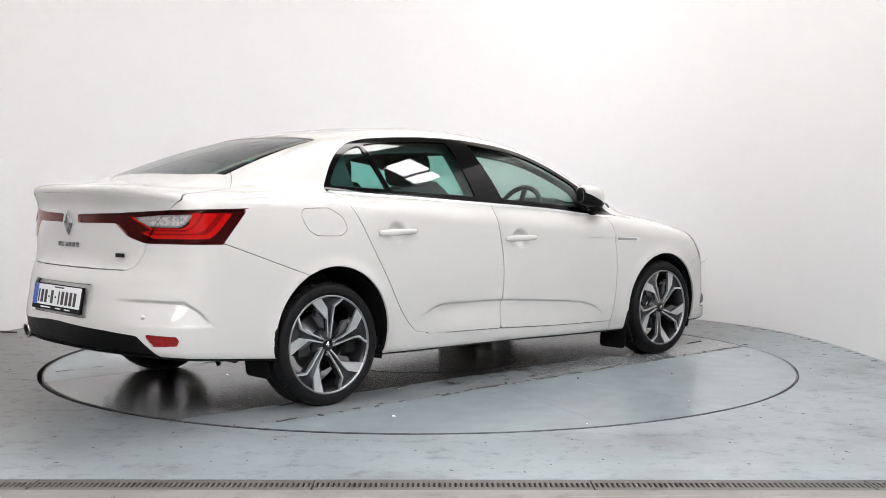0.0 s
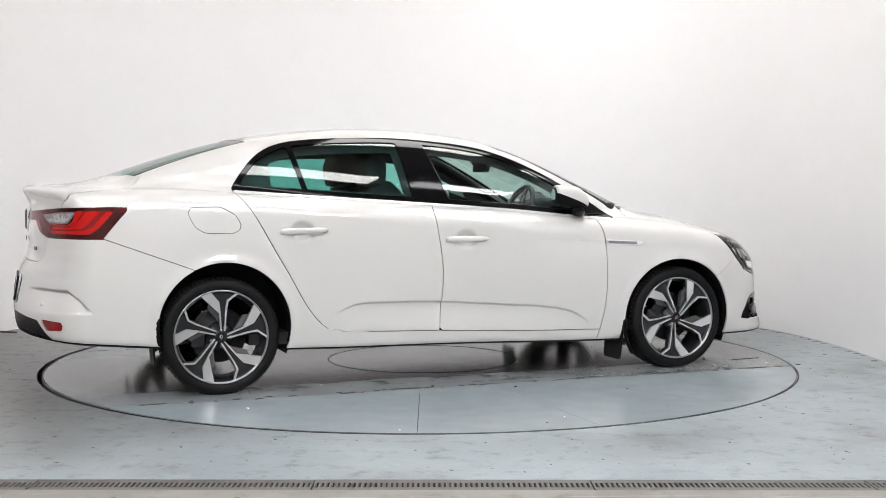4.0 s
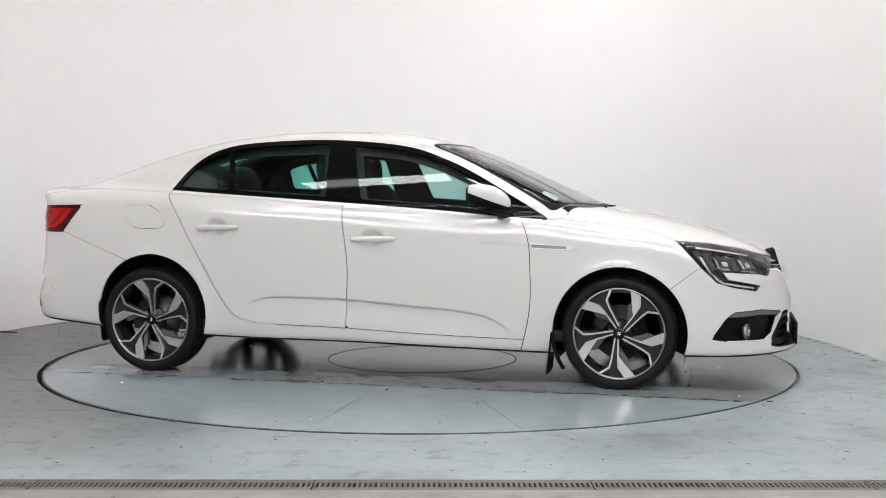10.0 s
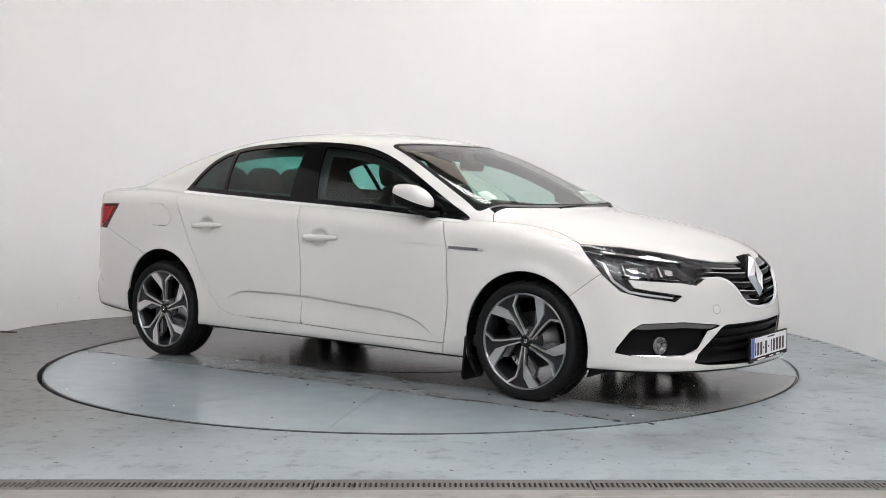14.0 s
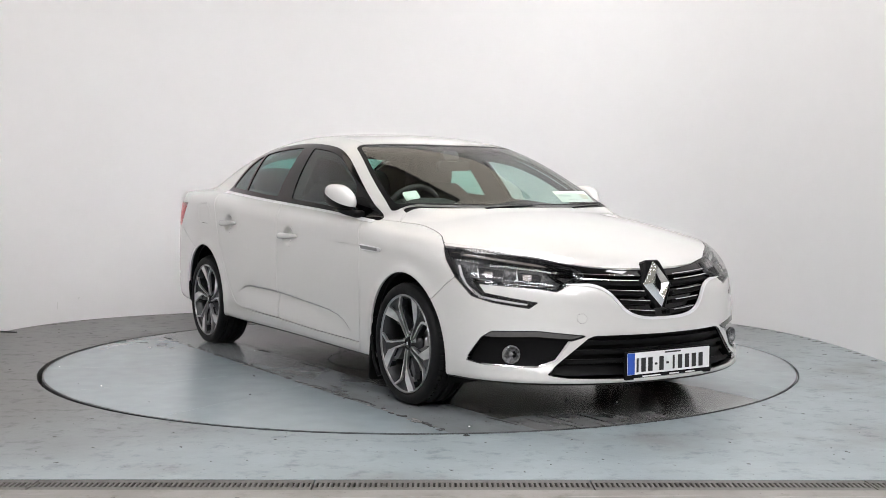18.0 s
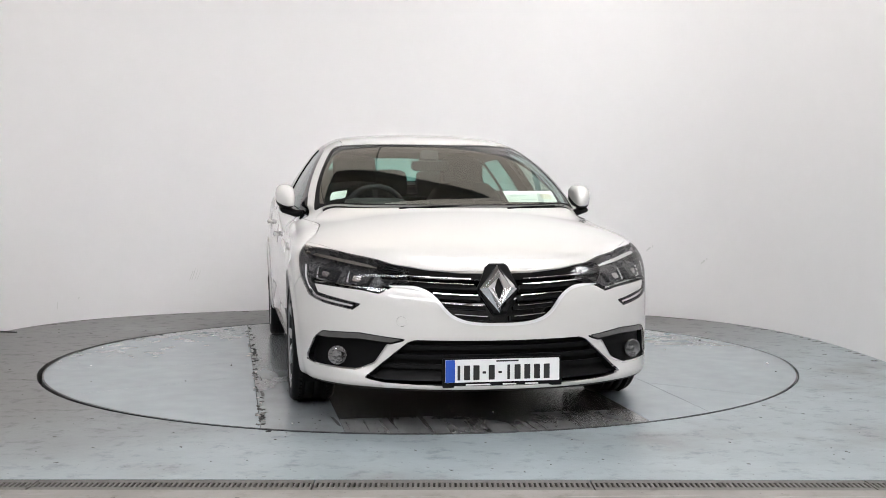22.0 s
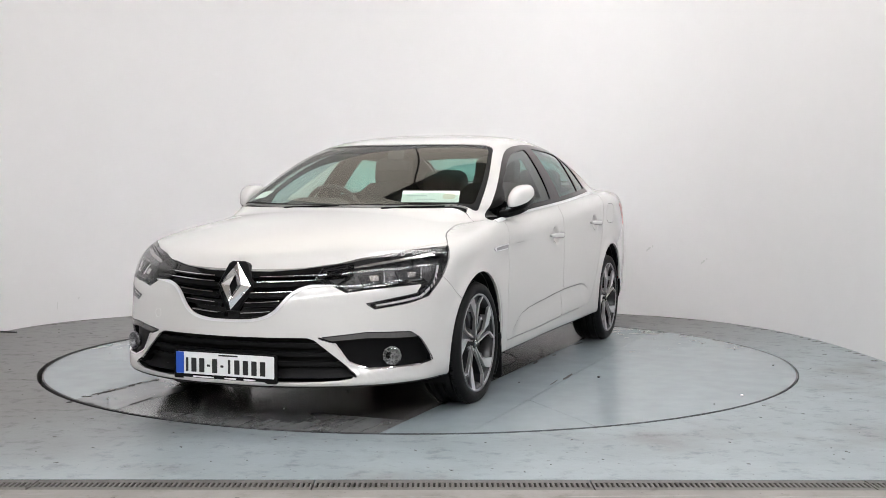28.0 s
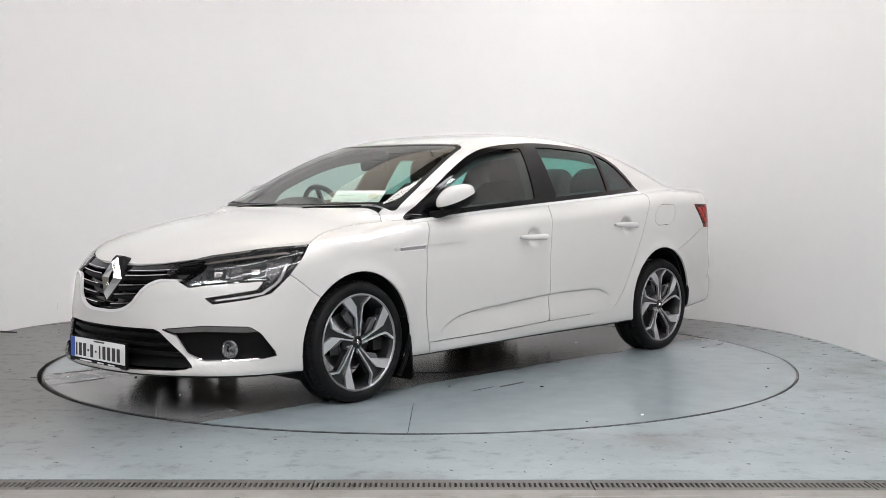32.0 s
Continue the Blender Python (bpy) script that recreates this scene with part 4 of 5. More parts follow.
frame_net = cut(*BARE, non(front_door, GAP), non(rear_door, GAP), non(fender, GAP), non(hood, GAP), non(cowl), non(front_bumper, GAP), non(rear_bumper, GAP), non(lid_zone, GAP), non(roof, 0.001), non(cap, 0.0015))
halves("side_frame", frame_net, WHITE)
shell("cowl", *cut(*BODY, cowl), BLACK, car, "black wiper cowl", lift=-0.012)

# dark inner shell behind the gaps, lamps and grilles
shell("inner_shell", *cut(*BODY, non(dlo, 0.0), non(ws), non(rs)), BLACK, car, "black inner body shell", lift=-0.05, rim=0)

# side glazing
line = lambda x0, z0, x1, z1: (lambda p: p[:, 0] - x0 - (x1 - x0) * (p[:, 2] - z0) / (z1 - z0))
DLO_NET = cut(*BODY, dlo)
divider = line(-0.945, 1.297, -0.882, 1.029)
b_rear, b_mid, b_front = line(-0.336, 1.337, -0.293, 1.008), line(-0.258, 1.337, -0.185, 0.99), line(-0.181, 1.316, -0.079, 0.978)
sail = line(0.585, 1.12, 0.70, 0.93)
quarter_pane = both(inset(dlo, 0.027), inset(divider, 0.014))
rear_pane = both(inset(dlo, 0.027), non(divider, 0.014), b_rear)
front_pane = both(inset(dlo, 0.027), non(b_front), sail)
halves("window_trim", cut(*DLO_NET, non(quarter_pane), non(rear_pane), non(front_pane), any_of(inset(b_mid, 0.002), non(b_mid, 0.002))), TRIM, label="black window surround", lift=0.001)
for name, g in (("quarter_window", quarter_pane), ("rear_window", rear_pane), ("front_window", front_pane)):
    for ob in halves(name, cut(*DLO_NET, g), FRONT_GLASS if name == "front_window" else SIDE_GLASS, label="pale teal side window" if name == "front_window" else "dark teal-tinted side window", lift=-0.004, rim=0):
        ob.visible_shadow = False
halves("chrome_strip", cut(*BODY, belt_z, lambda p: BELT2(p[:, 0]) - 0.013 - p[:, 2], SX(lambda x, z: x - 0.93), SX(lambda x, z: -1.262 - x), outer), SATIN, label="satin chrome waistline strip", lift=0.003, rim=0.004)
front_open = both(inset(dlo, 0.05), non(b_front, 0.035), inset(sail, 0.02))
rear_open = both(inset(dlo, 0.055), SX(lambda x, z: -1.06 - x), inset(b_rear, 0.03))
halves("pillar_trim", cut(*DLO_NET, non(front_open), non(rear_open)), DASH, label="black inner pillar trim", lift=-0.045, rim=0.004)
wsn = cut(*BODY, ws)
shell("windscreen", *cut(*wsn, inset(ws, 0.025)), SCREEN_GLASS, car, "clear laminated windscreen", lift=-0.003, rim=0).visible_shadow = False
shell("windscreen_seal", *cut(*wsn, non(ws, -0.025)), BLACK, car, "black windscreen border", lift=-0.003, rim=0.004)
rsn = cut(*BODY, rs)
shell("rear_screen", *cut(*rsn, inset(rs, 0.016)), SIDE_GLASS, car, "tinted rear screen", lift=-0.003, rim=0).visible_shadow = False
shell("rear_screen_seal", *cut(*rsn, non(rs, -0.016)), GLOSS_BLACK, car, "black rear screen border", lift=-0.003, rim=0.004)

# headlights
HN = cut(*BODY, head)
HN = refine_near(*HN, lambda p: np.where(head(p) < -0.012, 0.0, 1.0), 0.5, 1)
drl = FC(outline(HU([(-0.716, 0.715), (-0.732, 0.665), (-0.752, 0.625), (-0.812, 0.576), (-0.88, 0.563), (-1.005, 0.543), (-1.0, 0.536), (-0.88, 0.553), (-0.806, 0.566), (-0.742, 0.618), (-0.72, 0.66), (-0.704, 0.715)])))
drl_inner = FC(outline(HU([(-0.73, 0.71), (-0.748, 0.665), (-0.766, 0.632), (-0.82, 0.588), (-0.88, 0.572), (-0.975, 0.558), (-1.0, 0.545), (-0.88, 0.5645), (-0.815, 0.578), (-0.755, 0.626), (-0.735, 0.666), (-0.719, 0.71)])))
eyebrow = FC(outline(HU([(-0.665, 0.775), (-0.82, 0.757), (-1.0, 0.728), (-1.09, 0.7085), (-1.09, 0.7048), (-1.0, 0.717), (-0.82, 0.745), (-0.665, 0.765)])))
lower_lip = FC(outline(HU([(-0.79, 0.637), (-0.86, 0.638), (-1.04, 0.622), (-1.13, 0.606), (-1.13, 0.613), (-1.04, 0.6265), (-0.86, 0.642), (-0.79, 0.640)])))
for side in (1, -1):
    pick = lambda p: -side * p[:, 1]
    hv, ht = cut(*HN, pick)
    lamp = shell("headlight", hv, ht, LAMP_BED, car, "black-housed headlight with clear lens", lift=-0.04, rim=-0.04)
    lens = shell("lens", *cut(hv, ht, inset(head, 0.0015)), LENS, lamp, "clear headlight lens", lift=0.001, rim=0)
    lens.visible_shadow = False
    for name, g, mat in (("running_light", drl, SATIN), ("running_light_bed", drl_inner, DARK_GREY), ("light_bar", eyebrow, CHROME), ("reflector_lip", lower_lip, CHROME)):
        shell(name, *cut(hv, ht, g), mat, lamp, "silver light strip", lift=-0.009, rim=0.0015)
    for u0, u1, z0, z1 in ((-1.06, -0.945, 0.645, 0.700), (-0.885, -0.76, 0.652, 0.718)):
        bowl = FC(outline([(u1, z1), (u0, z1 - 0.012), (u0 + 0.01, z0), (u1 - 0.012, z0 + 0.004)], 0.004))
        m = shell("projector", *cut(hv, ht, bowl), DARK_GREY, lamp, "dark projector unit", lift=-0.022, rim=0.02)
        cu, cz = (u0 + u1) / 2, (z0 + z1) / 2
        eye = FC(outline([(cu + 0.026, cz + 0.004), (cu - 0.012, cz + 0.002), (cu - 0.010, cz - 0.018), (cu + 0.022, cz - 0.016)], 0.003))
        shell("lens", *cut(hv, ht, eye), SILVER, m, "bright projector lens", lift=-0.016, rim=0.01)
        frame_ = both(inset(bowl, 0.004), non(bowl, -0.012))
        shell("lens_frame", *cut(hv, ht, frame_), DARK_GREY, m, "grey lens frame", lift=-0.018, rim=0.012)
        edge = FC(outline([(u1 + 0.004, z1), (u1 - 0.006, z0), (u0 + 0.05, z0 - 0.006), (u0 + 0.05, z0 - 0.002), (u1 - 0.012, z0 + 0.004), (u1 - 0.003, z1 - 0.010)]))
        shell("light_guide", *cut(hv, ht, edge), SATIN, m, "pale light guide", lift=-0.014, rim=0.008)

# grille, badge, intake, fog lamps
GN = finer(*cut(*BODY, grille), 2)
gr = shell("grille", *GN, GLOSS_BLACK, car, "black radiator grille with chrome bars", lift=-0.045, rim=-0.04)
shell("chrome_edge", *cut(*GN, non(FY(lambda y, z: grille2(y, z)), -0.013), FY(lambda y, z: z - 0.632)), SATIN, gr, "chrome lower edge", lift=0.003, rim=0.012)
shell("upper_bar", *cut(*GN, FY(lambda y, z: 0.660 - z + 0.02 * (y / 0.5) ** 2)), GLOSS_BLACK, gr, "gloss black upper bar", lift=-0.006, rim=0.03)
for z0, y0, y1, rise in ((0.6625, 0.12, 0.42, 0.020), (0.639, 0.11, 0.42, 0.021), (0.5915, 0.10, 0.295, 0.027), (0.5465, 0.08, 0.245, 0.035), (0.500, 0.06, 0.205, 0.045)):
    for side in (1, -1):
        bar = FY(lambda y, z: np.maximum(np.abs(z - z0 - rise * (y / 0.46) ** 1.5) - 0.0016, np.abs(y - (y0 + y1) / 2) - (y1 - y0) / 2))
        body = FY(lambda y, z: np.maximum(np.abs(z - z0 + 0.008 - rise * (y / 0.46) ** 1.5) - 0.010, np.abs(y - (y0 + y1) / 2) - (y1 - y0) / 2 - 0.012))
        sd = lambda p: -side * p[:, 1]
        if z0 < 0.65:
            shell("grille_slat", *cut(*GN, body, sd), BLACK, gr, "", lift=-0.016, rim=0.03)
        shell("chrome_bar", *cut(*GN, bar, sd), CHROME, gr, "thin chrome bar", lift=-0.004, rim=0.01)
IN = finer(*cut(*BODY, intake), 1)
it = shell("lower_intake", *IN, BLACK, car, "black lower air intake", lift=-0.05, rim=-0.05)
for z0 in (0.365, 0.325, 0.285, 0.245):
    shell("intake_slat", *cut(*IN, FY(lambda y, z: np.abs(z - z0) - 0.009)), BLACK, it, "", lift=-0.02 - 0.01 * (z0 < 0.3), rim=0.03)
FN = finer(*cut(*BODY, fog), 1)
fog_strip = FC(outline([(-1.25, 0.399), (-1.05, 0.420), (-0.84, 0.416), (-0.80, 0.394), (-0.85, 0.392), (-1.05, 0.396), (-1.2, 0.385)]))
for side in (1, -1):
    sd = lambda p: -side * p[:, 1]
    fv, ft = cut(*FN, sd)
    pod = shell("fog_lamp_surround", fv, ft, BLACK, car, "black fog lamp surround with chrome edge", lift=-0.035, rim=-0.035)
    shell("marker_lamp", *cut(fv, ft, inset(fog_strip, 0.0)), SMOKED, pod, "smoked clear marker strip", lift=-0.002, rim=0.02)
    edge = both(non(fog, -0.0065), lambda p: np.maximum(p[:, 2] - 0.378, (np.abs(p[:, 1]) - p[:, 0]) * R2 + 0.79))
    shell("chrome_edge", *cut(fv, ft, edge), CHROME, pod, "satin chrome edge", lift=0.002, rim=0.012)
    c0 = np.array([2.030, 0.702 * side, 0.313])
    turn = Vector((0.93, 0.30 * side, 0.0)).to_track_quat("Z", "Y").to_matrix().to_4x4()
    bm = bmesh.new()
    rings = [(0.042, 0.0), (0.042, 0.010), (0.038, 0.013), (0.036, 0.000), (0.028, -0.014), (0.014, -0.020), (0.012, -0.002), (0.008, 0.003), (0.0, 0.004)]
    lathe_into(bm, rings, 28)
    bm.transform(Matrix.Translation(c0 - np.array([0.93, 0.30 * side, 0]) * 0.022) @ turn)
    f = part("fog_lamp", bm, DIM, pod, "round chrome fog lamp")
    bm = bmesh.new()
    lathe_into(bm, [(0.038, 0.013), (0.028, 0.017), (0.014, 0.0195), (0.0, 0.020)], 28)
    bm.transform(Matrix.Translation(c0 - np.array([0.93, 0.30 * side, 0]) * 0.022) @ turn)
    part("lens", bm, LENS, f, "clear round lens").visible_shadow = False

# front emblem: a plain silver diamond in its black tower
def diamond(bm, w, h, inner_w, inner_h, depth):
    o = [(0, h), (w, 0.0), (0, -h), (-w, 0.0)]
    i = [(0, inner_h), (inner_w, 0.0), (0, -inner_h), (-inner_w, 0.0)]
    top = [bm.verts.new(((a + c) / 2 * 1.0, (b + d) / 2, depth)) for (a, b), (c, d) in zip(o, i)]
    oo = [bm.verts.new((a, b, 0)) for a, b in o]
    ii = [bm.verts.new((a, b, depth * 0.3)) for a, b in i]
    for k in range(4):
        j = (k + 1) % 4
        bm.faces.new((oo[k], oo[j], top[j], top[k]))
        bm.faces.new((top[k], top[j], ii[j], ii[k]))


bm = bmesh.new()
tower = [(-0.095, 0.0), (-0.05, 0.105), (-0.035, 0.118), (0.035, 0.118), (0.05, 0.105), (0.095, 0.0), (0.03, -0.112), (-0.03, -0.112)]
extrude_poly(bm, tower, 0.05, 0.012)
EM = Matrix.Translation((2.190, 0, 0.613)) @ pose(0, 0, 0, 90 - 17, 0, 90)
bm.transform(EM @ Matrix.Translation((0, 0, -0.03)))
tw = part("emblem_tower", bm, BLACK, gr, "gloss black emblem mount")
bm = bmesh.new()
diamond(bm, 0.086, 0.110, 0.020, 0.050, 0.026)
bm.transform(EM @ Matrix.Translation((0, 0, 0.022)))
part("emblem", bm, CHROME, tw, "plain silver diamond emblem")
shell("towing_cover", *cut(*nose_net, inset(tow, 0.0006)), WHITE, car)

# number plates: plain bars for the writing
def number_plate(m, name):
    bm = bmesh.new()
    rounded_slab(bm, 0.535, 0.128, 0.012, 0.006)
    bm.transform(m)
    pl = part(name, bm, BLACK, car, "number plate in a black holder")
    bm = bmesh.new()
    rounded_slab(bm, 0.512, 0.100, 0.006, 0.004)
    bm.transform(m @ Matrix.Translation((0, 0.008, 0.007)))
    part("plate_face", bm, PLATE_WHITE, pl, "white reflective plate")
    bm = bmesh.new()
    rounded_slab(bm, 0.042, 0.098, 0.002, 0.003)
    bm.transform(m @ Matrix.Translation((-0.234, 0.008, 0.0122)))
    part("blue_band", bm, PLATE_BLUE, pl, "blue band")
    for k, (x, w) in enumerate(((-0.196, 0.012), (-0.160, 0.027), (-0.118, 0.027), (-0.083, 0.016), (-0.050, 0.027), (-0.012, 0.016), (0.026, 0.012), (0.066, 0.027), (0.110, 0.027), (0.154, 0.027), (0.198, 0.027))):
        bm = bmesh.new()
        rounded_slab(bm, w, 0.010 if w == 0.016 else 0.064, 0.002, 0.002)
        bm.transform(m @ Matrix.Translation((x, 0.0, 0.0122)))
        part("writing_bar", bm, INK, pl)
    bm = bmesh.new()
    rounded_slab(bm, 0.10, 0.007, 0.002, 0.001)
    bm.transform(m @ Matrix.Translation((0.02, 0.049, 0.0122)))
    part("writing_bar", bm, INK, pl)
    for x, w in ((-0.11, 0.11), (0.03, 0.06), (0.13, 0.06)):
        bm = bmesh.new()
        rounded_slab(bm, w, 0.006, 0.002, 0.001)
        bm.transform(m @ Matrix.Translation((x, -0.053, 0.0112)))
        part("writing_bar", bm, PLATE_WHITE, pl)


number_plate(Matrix.Translation((2.286, 0, 0.262)) @ pose(0, 0, 0, 90, 0, 90), "front_number_plate")
number_plate(Matrix.Translation((-2.335, 0, 0.530)) @ pose(0, 0, 0, 90 - 10, 0, -90), "rear_number_plate")

# tail lamps, split by the boot lid's edge
TN = finer(*cut(*BODY, tail), 1)
clear_win = RC(outline([(-1.185, 0.924), (-1.04, 0.937), (-0.90, 0.941), (-0.925, 0.902), (-0.95, 0.886), (-1.10, 0.886)], 0.002))
clear_core = inset(clear_win, 0.008)
red_edge = RC(outline([(-0.905, 0.948), (-0.855, 0.950), (-0.895, 0.892), (-0.93, 0.872), (-1.105, 0.872), (-1.215, 0.925), (-1.20, 0.931), (-1.10, 0.880), (-0.945, 0.880), (-0.915, 0.900)]))
glow_arm = RC(outline([(-0.765, 0.945), (-0.735, 0.947), (-0.79, 0.862), (-0.825, 0.832), (-1.09, 0.832), (-1.16, 0.858), (-1.09, 0.847), (-0.85, 0.850), (-0.815, 0.868)]))
mid_arm = RC(outline([(-0.845, 0.948), (-0.79, 0.948), (-0.84, 0.876), (-0.875, 0.858), (-1.08, 0.856), (-1.10, 0.866), (-0.935, 0.866), (-0.89, 0.886)]))
light_field = RC(outline([(-0.85, 0.95), (-0.735, 0.95), (-0.79, 0.862), (-0.825, 0.832), (-1.09, 0.832), (-1.16, 0.858), (-1.10, 0.874), (-0.93, 0.870)]))
for side in (1, -1):
    sd = lambda p: -side * p[:, 1]
    for name, g in (("tail_lamp", non(low_lid, 0.002)), ("boot_lamp", inset(low_lid, 0.002))):
        tv, tt_ = cut(*TN, sd, g)
        L = shell(name, tv, tt_, DARK_RED, car, "red tail lamp with a clear window", lift=-0.012, rim=-0.012)
        for nm, gg, mat in (("clear_window", clear_win, DIM), ("window_core", clear_core, RIBBED), ("light_edge", red_edge, RED), ("light_arm", glow_arm, RED), ("light_bed", mid_arm, RED), ("light_field", light_field, BLOOD)):
            nv, nt = cut(tv, tt_, gg)
            if len(nt):
                shell(nm, nv, nt, mat, L, {"clear_window": "silver-edged clear lamp window", "window_core": "clear ribbed core"}.get(nm, "bright red lamp arm"), lift={"clear_window": 0.0035, "window_core": 0.0045, "light_field": -0.009}.get(nm, -0.006), rim=0.006 if nm != "light_field" else 0.003)
        shell("lens", *cut(tv, tt_, inset(tail, 0.001)), RED_LENS, L, "clear red lens", lift=0.002, rim=0.008).visible_shadow = False
for side in (1, -1):
    sd = lambda p: -side * p[:, 1]
    shell("rear_reflector", *cut(*BODY, reflector, sd), BLOOD, car, "red bumper reflector", lift=-0.004, rim=-0.006)
shell("rear_diffuser", *cut(*BODY, diffuser), BLACK, car, "black lower rear diffuser", lift=-0.006)
for y in (0.475,):
    bm = bmesh.new()
    lathe_into(bm, [(0.034, -0.14), (0.036, -0.01), (0.036, 0.0), (0.031, 0.0), (0.030, -0.12), (0.0, -0.12)], 28)
    bm.transform(Matrix.Translation((-2.300, y, 0.325)) @ pose(0, 0, 0, 0, -97, 0))
    tip = part("exhaust_pipe", bm, CHROME, car, "chrome exhaust tip")
    bm = bmesh.new()
    lathe_into(bm, [(0.0302, -0.003), (0.0295, -0.10), (0.0, -0.10)], 28)
    bm.transform(Matrix.Translation((-2.300, y, 0.325)) @ pose(0, 0, 0, 0, -97, 0))
    part("bore", bm, PIT, tip, "sooty black bore")
bm = bmesh.new()
diamond(bm, 0.043, 0.062, 0.017, 0.028, 0.012)
bm.transform(Matrix.Translation((-2.279, 0, 0.893)) @ pose(0, 0, 0, 90, 0, -90))
part("emblem", bm, DIM, car, "plain silver diamond emblem")
for k in range(6):
    bm = bmesh.new()
    rounded_slab(bm, 0.026, 0.022, 0.004, 0.002)
    bm.transform(Matrix.Translation((-2.282, 0.1 - 0.040 * k, 0.790)) @ pose(0, 0, 0, 90, 0, -90))
    part("boot_lettering_bar", bm, DIM, car, "chrome lettering bar")
for y in (-0.455,):
    bm = bmesh.new()
    rounded_slab(bm, 0.062, 0.019, 0.004, 0.003)
    bm.transform(Matrix.Translation((-2.243, y, 0.752)) @ pose(0, 0, 0, 90, 0, -78))
    part("boot_badge", bm, GLOSS_BLACK, car, "small black trim badge")
for y, z in ((-0.62, 0.475), (0.62, 0.475), (-0.25, 0.47), (0.25, 0.47)):
    q = np.array([-2.6, y, z])
    while form(q) > 0:
        q[0] += 0.002
    bm = bmesh.new()
    lathe_into(bm, [(0.011, 0.0), (0.011, 0.003), (0.0, 0.0035)], 16)
    bm.transform(Matrix.Translation(q) @ Vector(slope(q[None])[0]).to_track_quat("Z", "Y").to_matrix().to_4x4())
    part("parking_sensor", bm, WHITE, car)

# wing badges, handles, mirrors
WB = finer(*cut(*BODY, badge), 1)
badges = halves("wing_badge", WB, SATIN, label="slim satin chrome wing badge", lift=0.003, rim=0.006)
inlay = both(inset(badge, 0.0055), SX(lambda x, z: x - 1.075))
for ob, flip_ in zip(badges, (False, True)):
    bv, bt = cut(*finer(*WB, 1), inlay, lambda p: p[:, 1])
    shell("badge_inlay", bv, bt, RIM, ob, "grey inlay", lift=0.0042, rim=0.001, flip=flip_)
for ob_pair, hx, hz, tilt in ((doors_r, -0.925, 0.842, -1.5), (doors_f, 0.0, 0.788, -0.5)):
    for ob, side in zip(ob_pair, (-1, 1)):
        bm = bmesh.new()
        L, N = 0.128, 18
        prev = None
        for k in range(N + 1):
            s = -1 + 2 * k / N
            h = 0.0165 * (1 - abs(s) ** 6 * 0.45) * (1.0 - 0.15 * s)
            off = 0.019 * (1 - s ** 6) + 0.003
            ring = []
            for j in range(10):
                a = 2 * math.pi * j / 10
                ring.append(bm.verts.new((s * L, -(off + 0.0085 * math.sin(a)), h * math.cos(a))))
            if prev:
                for j in range(10):
                    bm.faces.new((prev[j], prev[(j + 1) % 10], ring[(j + 1) % 10], ring[j]))
            else:
                bm.faces.new(ring[::-1])
            prev = ring
        bm.faces.new(prev)
        for f in bm.faces:
            f.smooth = True
        q = np.array([[hx, 0.0, hz]])
        y = float(PLAN(hx) + SIDE(hz))
        bm.transform(Matrix.Diagonal((1, -side, 1, 1)) @ Matrix.Translation((hx, -y, hz)) @ pose(0, 0, 0, 0, tilt, 0))
        if side == 1:
            bmesh.ops.reverse_faces(bm, faces=bm.faces[:])
        bmesh.ops.recalc_face_normals(bm, faces=bm.faces[:])
        part("door_handle", bm, WHITE, ob, "white door handle")

for side in (-1, 1):
    def mirror_net(grow=1.0, cutz=None):
        bm = bmesh.new()
        bmesh.ops.create_uvsphere(bm, u_segments=40, v_segments=24, radius=1)
        for v in bm.verts:
            x, y, z = v.co
            e = 0.74
            x, y, z = [math.copysign(abs(c) ** e, c) for c in (x, y, z)]
            x = x if x > -0.74 else -0.74 - 0.2 * (abs(x) - 0.74)
            taper = 1 - 0.30 * max(0, x) ** 2
            v.co = (0.640 + 0.128 * grow * x, 0.862 + 0.054 * grow * y * taper - 0.025 * max(0, x) ** 2, 1.026 + 0.062 * grow * z * (taper + 0.05) - 0.014 * (x + 0.3) - 0.022 * max(0, x) ** 2)
        bmesh.ops.bisect_plane(bm, geom=bm.verts[:] + bm.edges[:] + bm.faces[:], plane_co=(0.65, 0.86, 1.006), plane_no=(0.36, 0, 1), clear_inner=cutz == "up", clear_outer=cutz == "low")
        for f in bm.faces:
            f.smooth = True
        if side < 0:
            bm.transform(Matrix.Diagonal((1, -1, 1, 1)))
            bmesh.ops.reverse_faces(bm, faces=bm.faces[:])
        return bm
    cap_ob = part("door_mirror", mirror_net(1.0, "up"), WHITE, car, "white door mirror with black base")
    part("mirror_base", mirror_net(0.985, "low"), BLACK, cap_ob, "black mirror underside")
    bm = bmesh.new()
    rounded_slab(bm, 0.078, 0.092, 0.006, 0.036)
    bm.transform(Matrix.Translation((0.5415, 0.862 * side, 1.030)) @ pose(0, 0, 0, 90, 0, -90 + 6 * side))
    part("mirror_bezel", bm, BLACK, cap_ob, "black mirror bezel")
    bm = bmesh.new()
    rounded_slab(bm, 0.062, 0.076, 0.004, 0.028)
    bm.transform(Matrix.Translation((0.5360, 0.862 * side, 1.030)) @ pose(0, 0, 0, 90, 0, -90 + 6 * side))
    part("mirror_glass", bm, MIRROR, cap_ob, "mirror glass")
    bm = bmesh.new()
    tube_into(bm, [(0.735, 0.765 * side, 0.925), (0.72, 0.81 * side, 0.928), (0.70, 0.86 * side, 0.945), (0.64, 0.87 * side, 0.958)], [0.040, 0.036, 0.036, 0.03], 14, 0.55)
    part("mirror_arm", bm, BLACK, cap_ob, "black mirror arm")

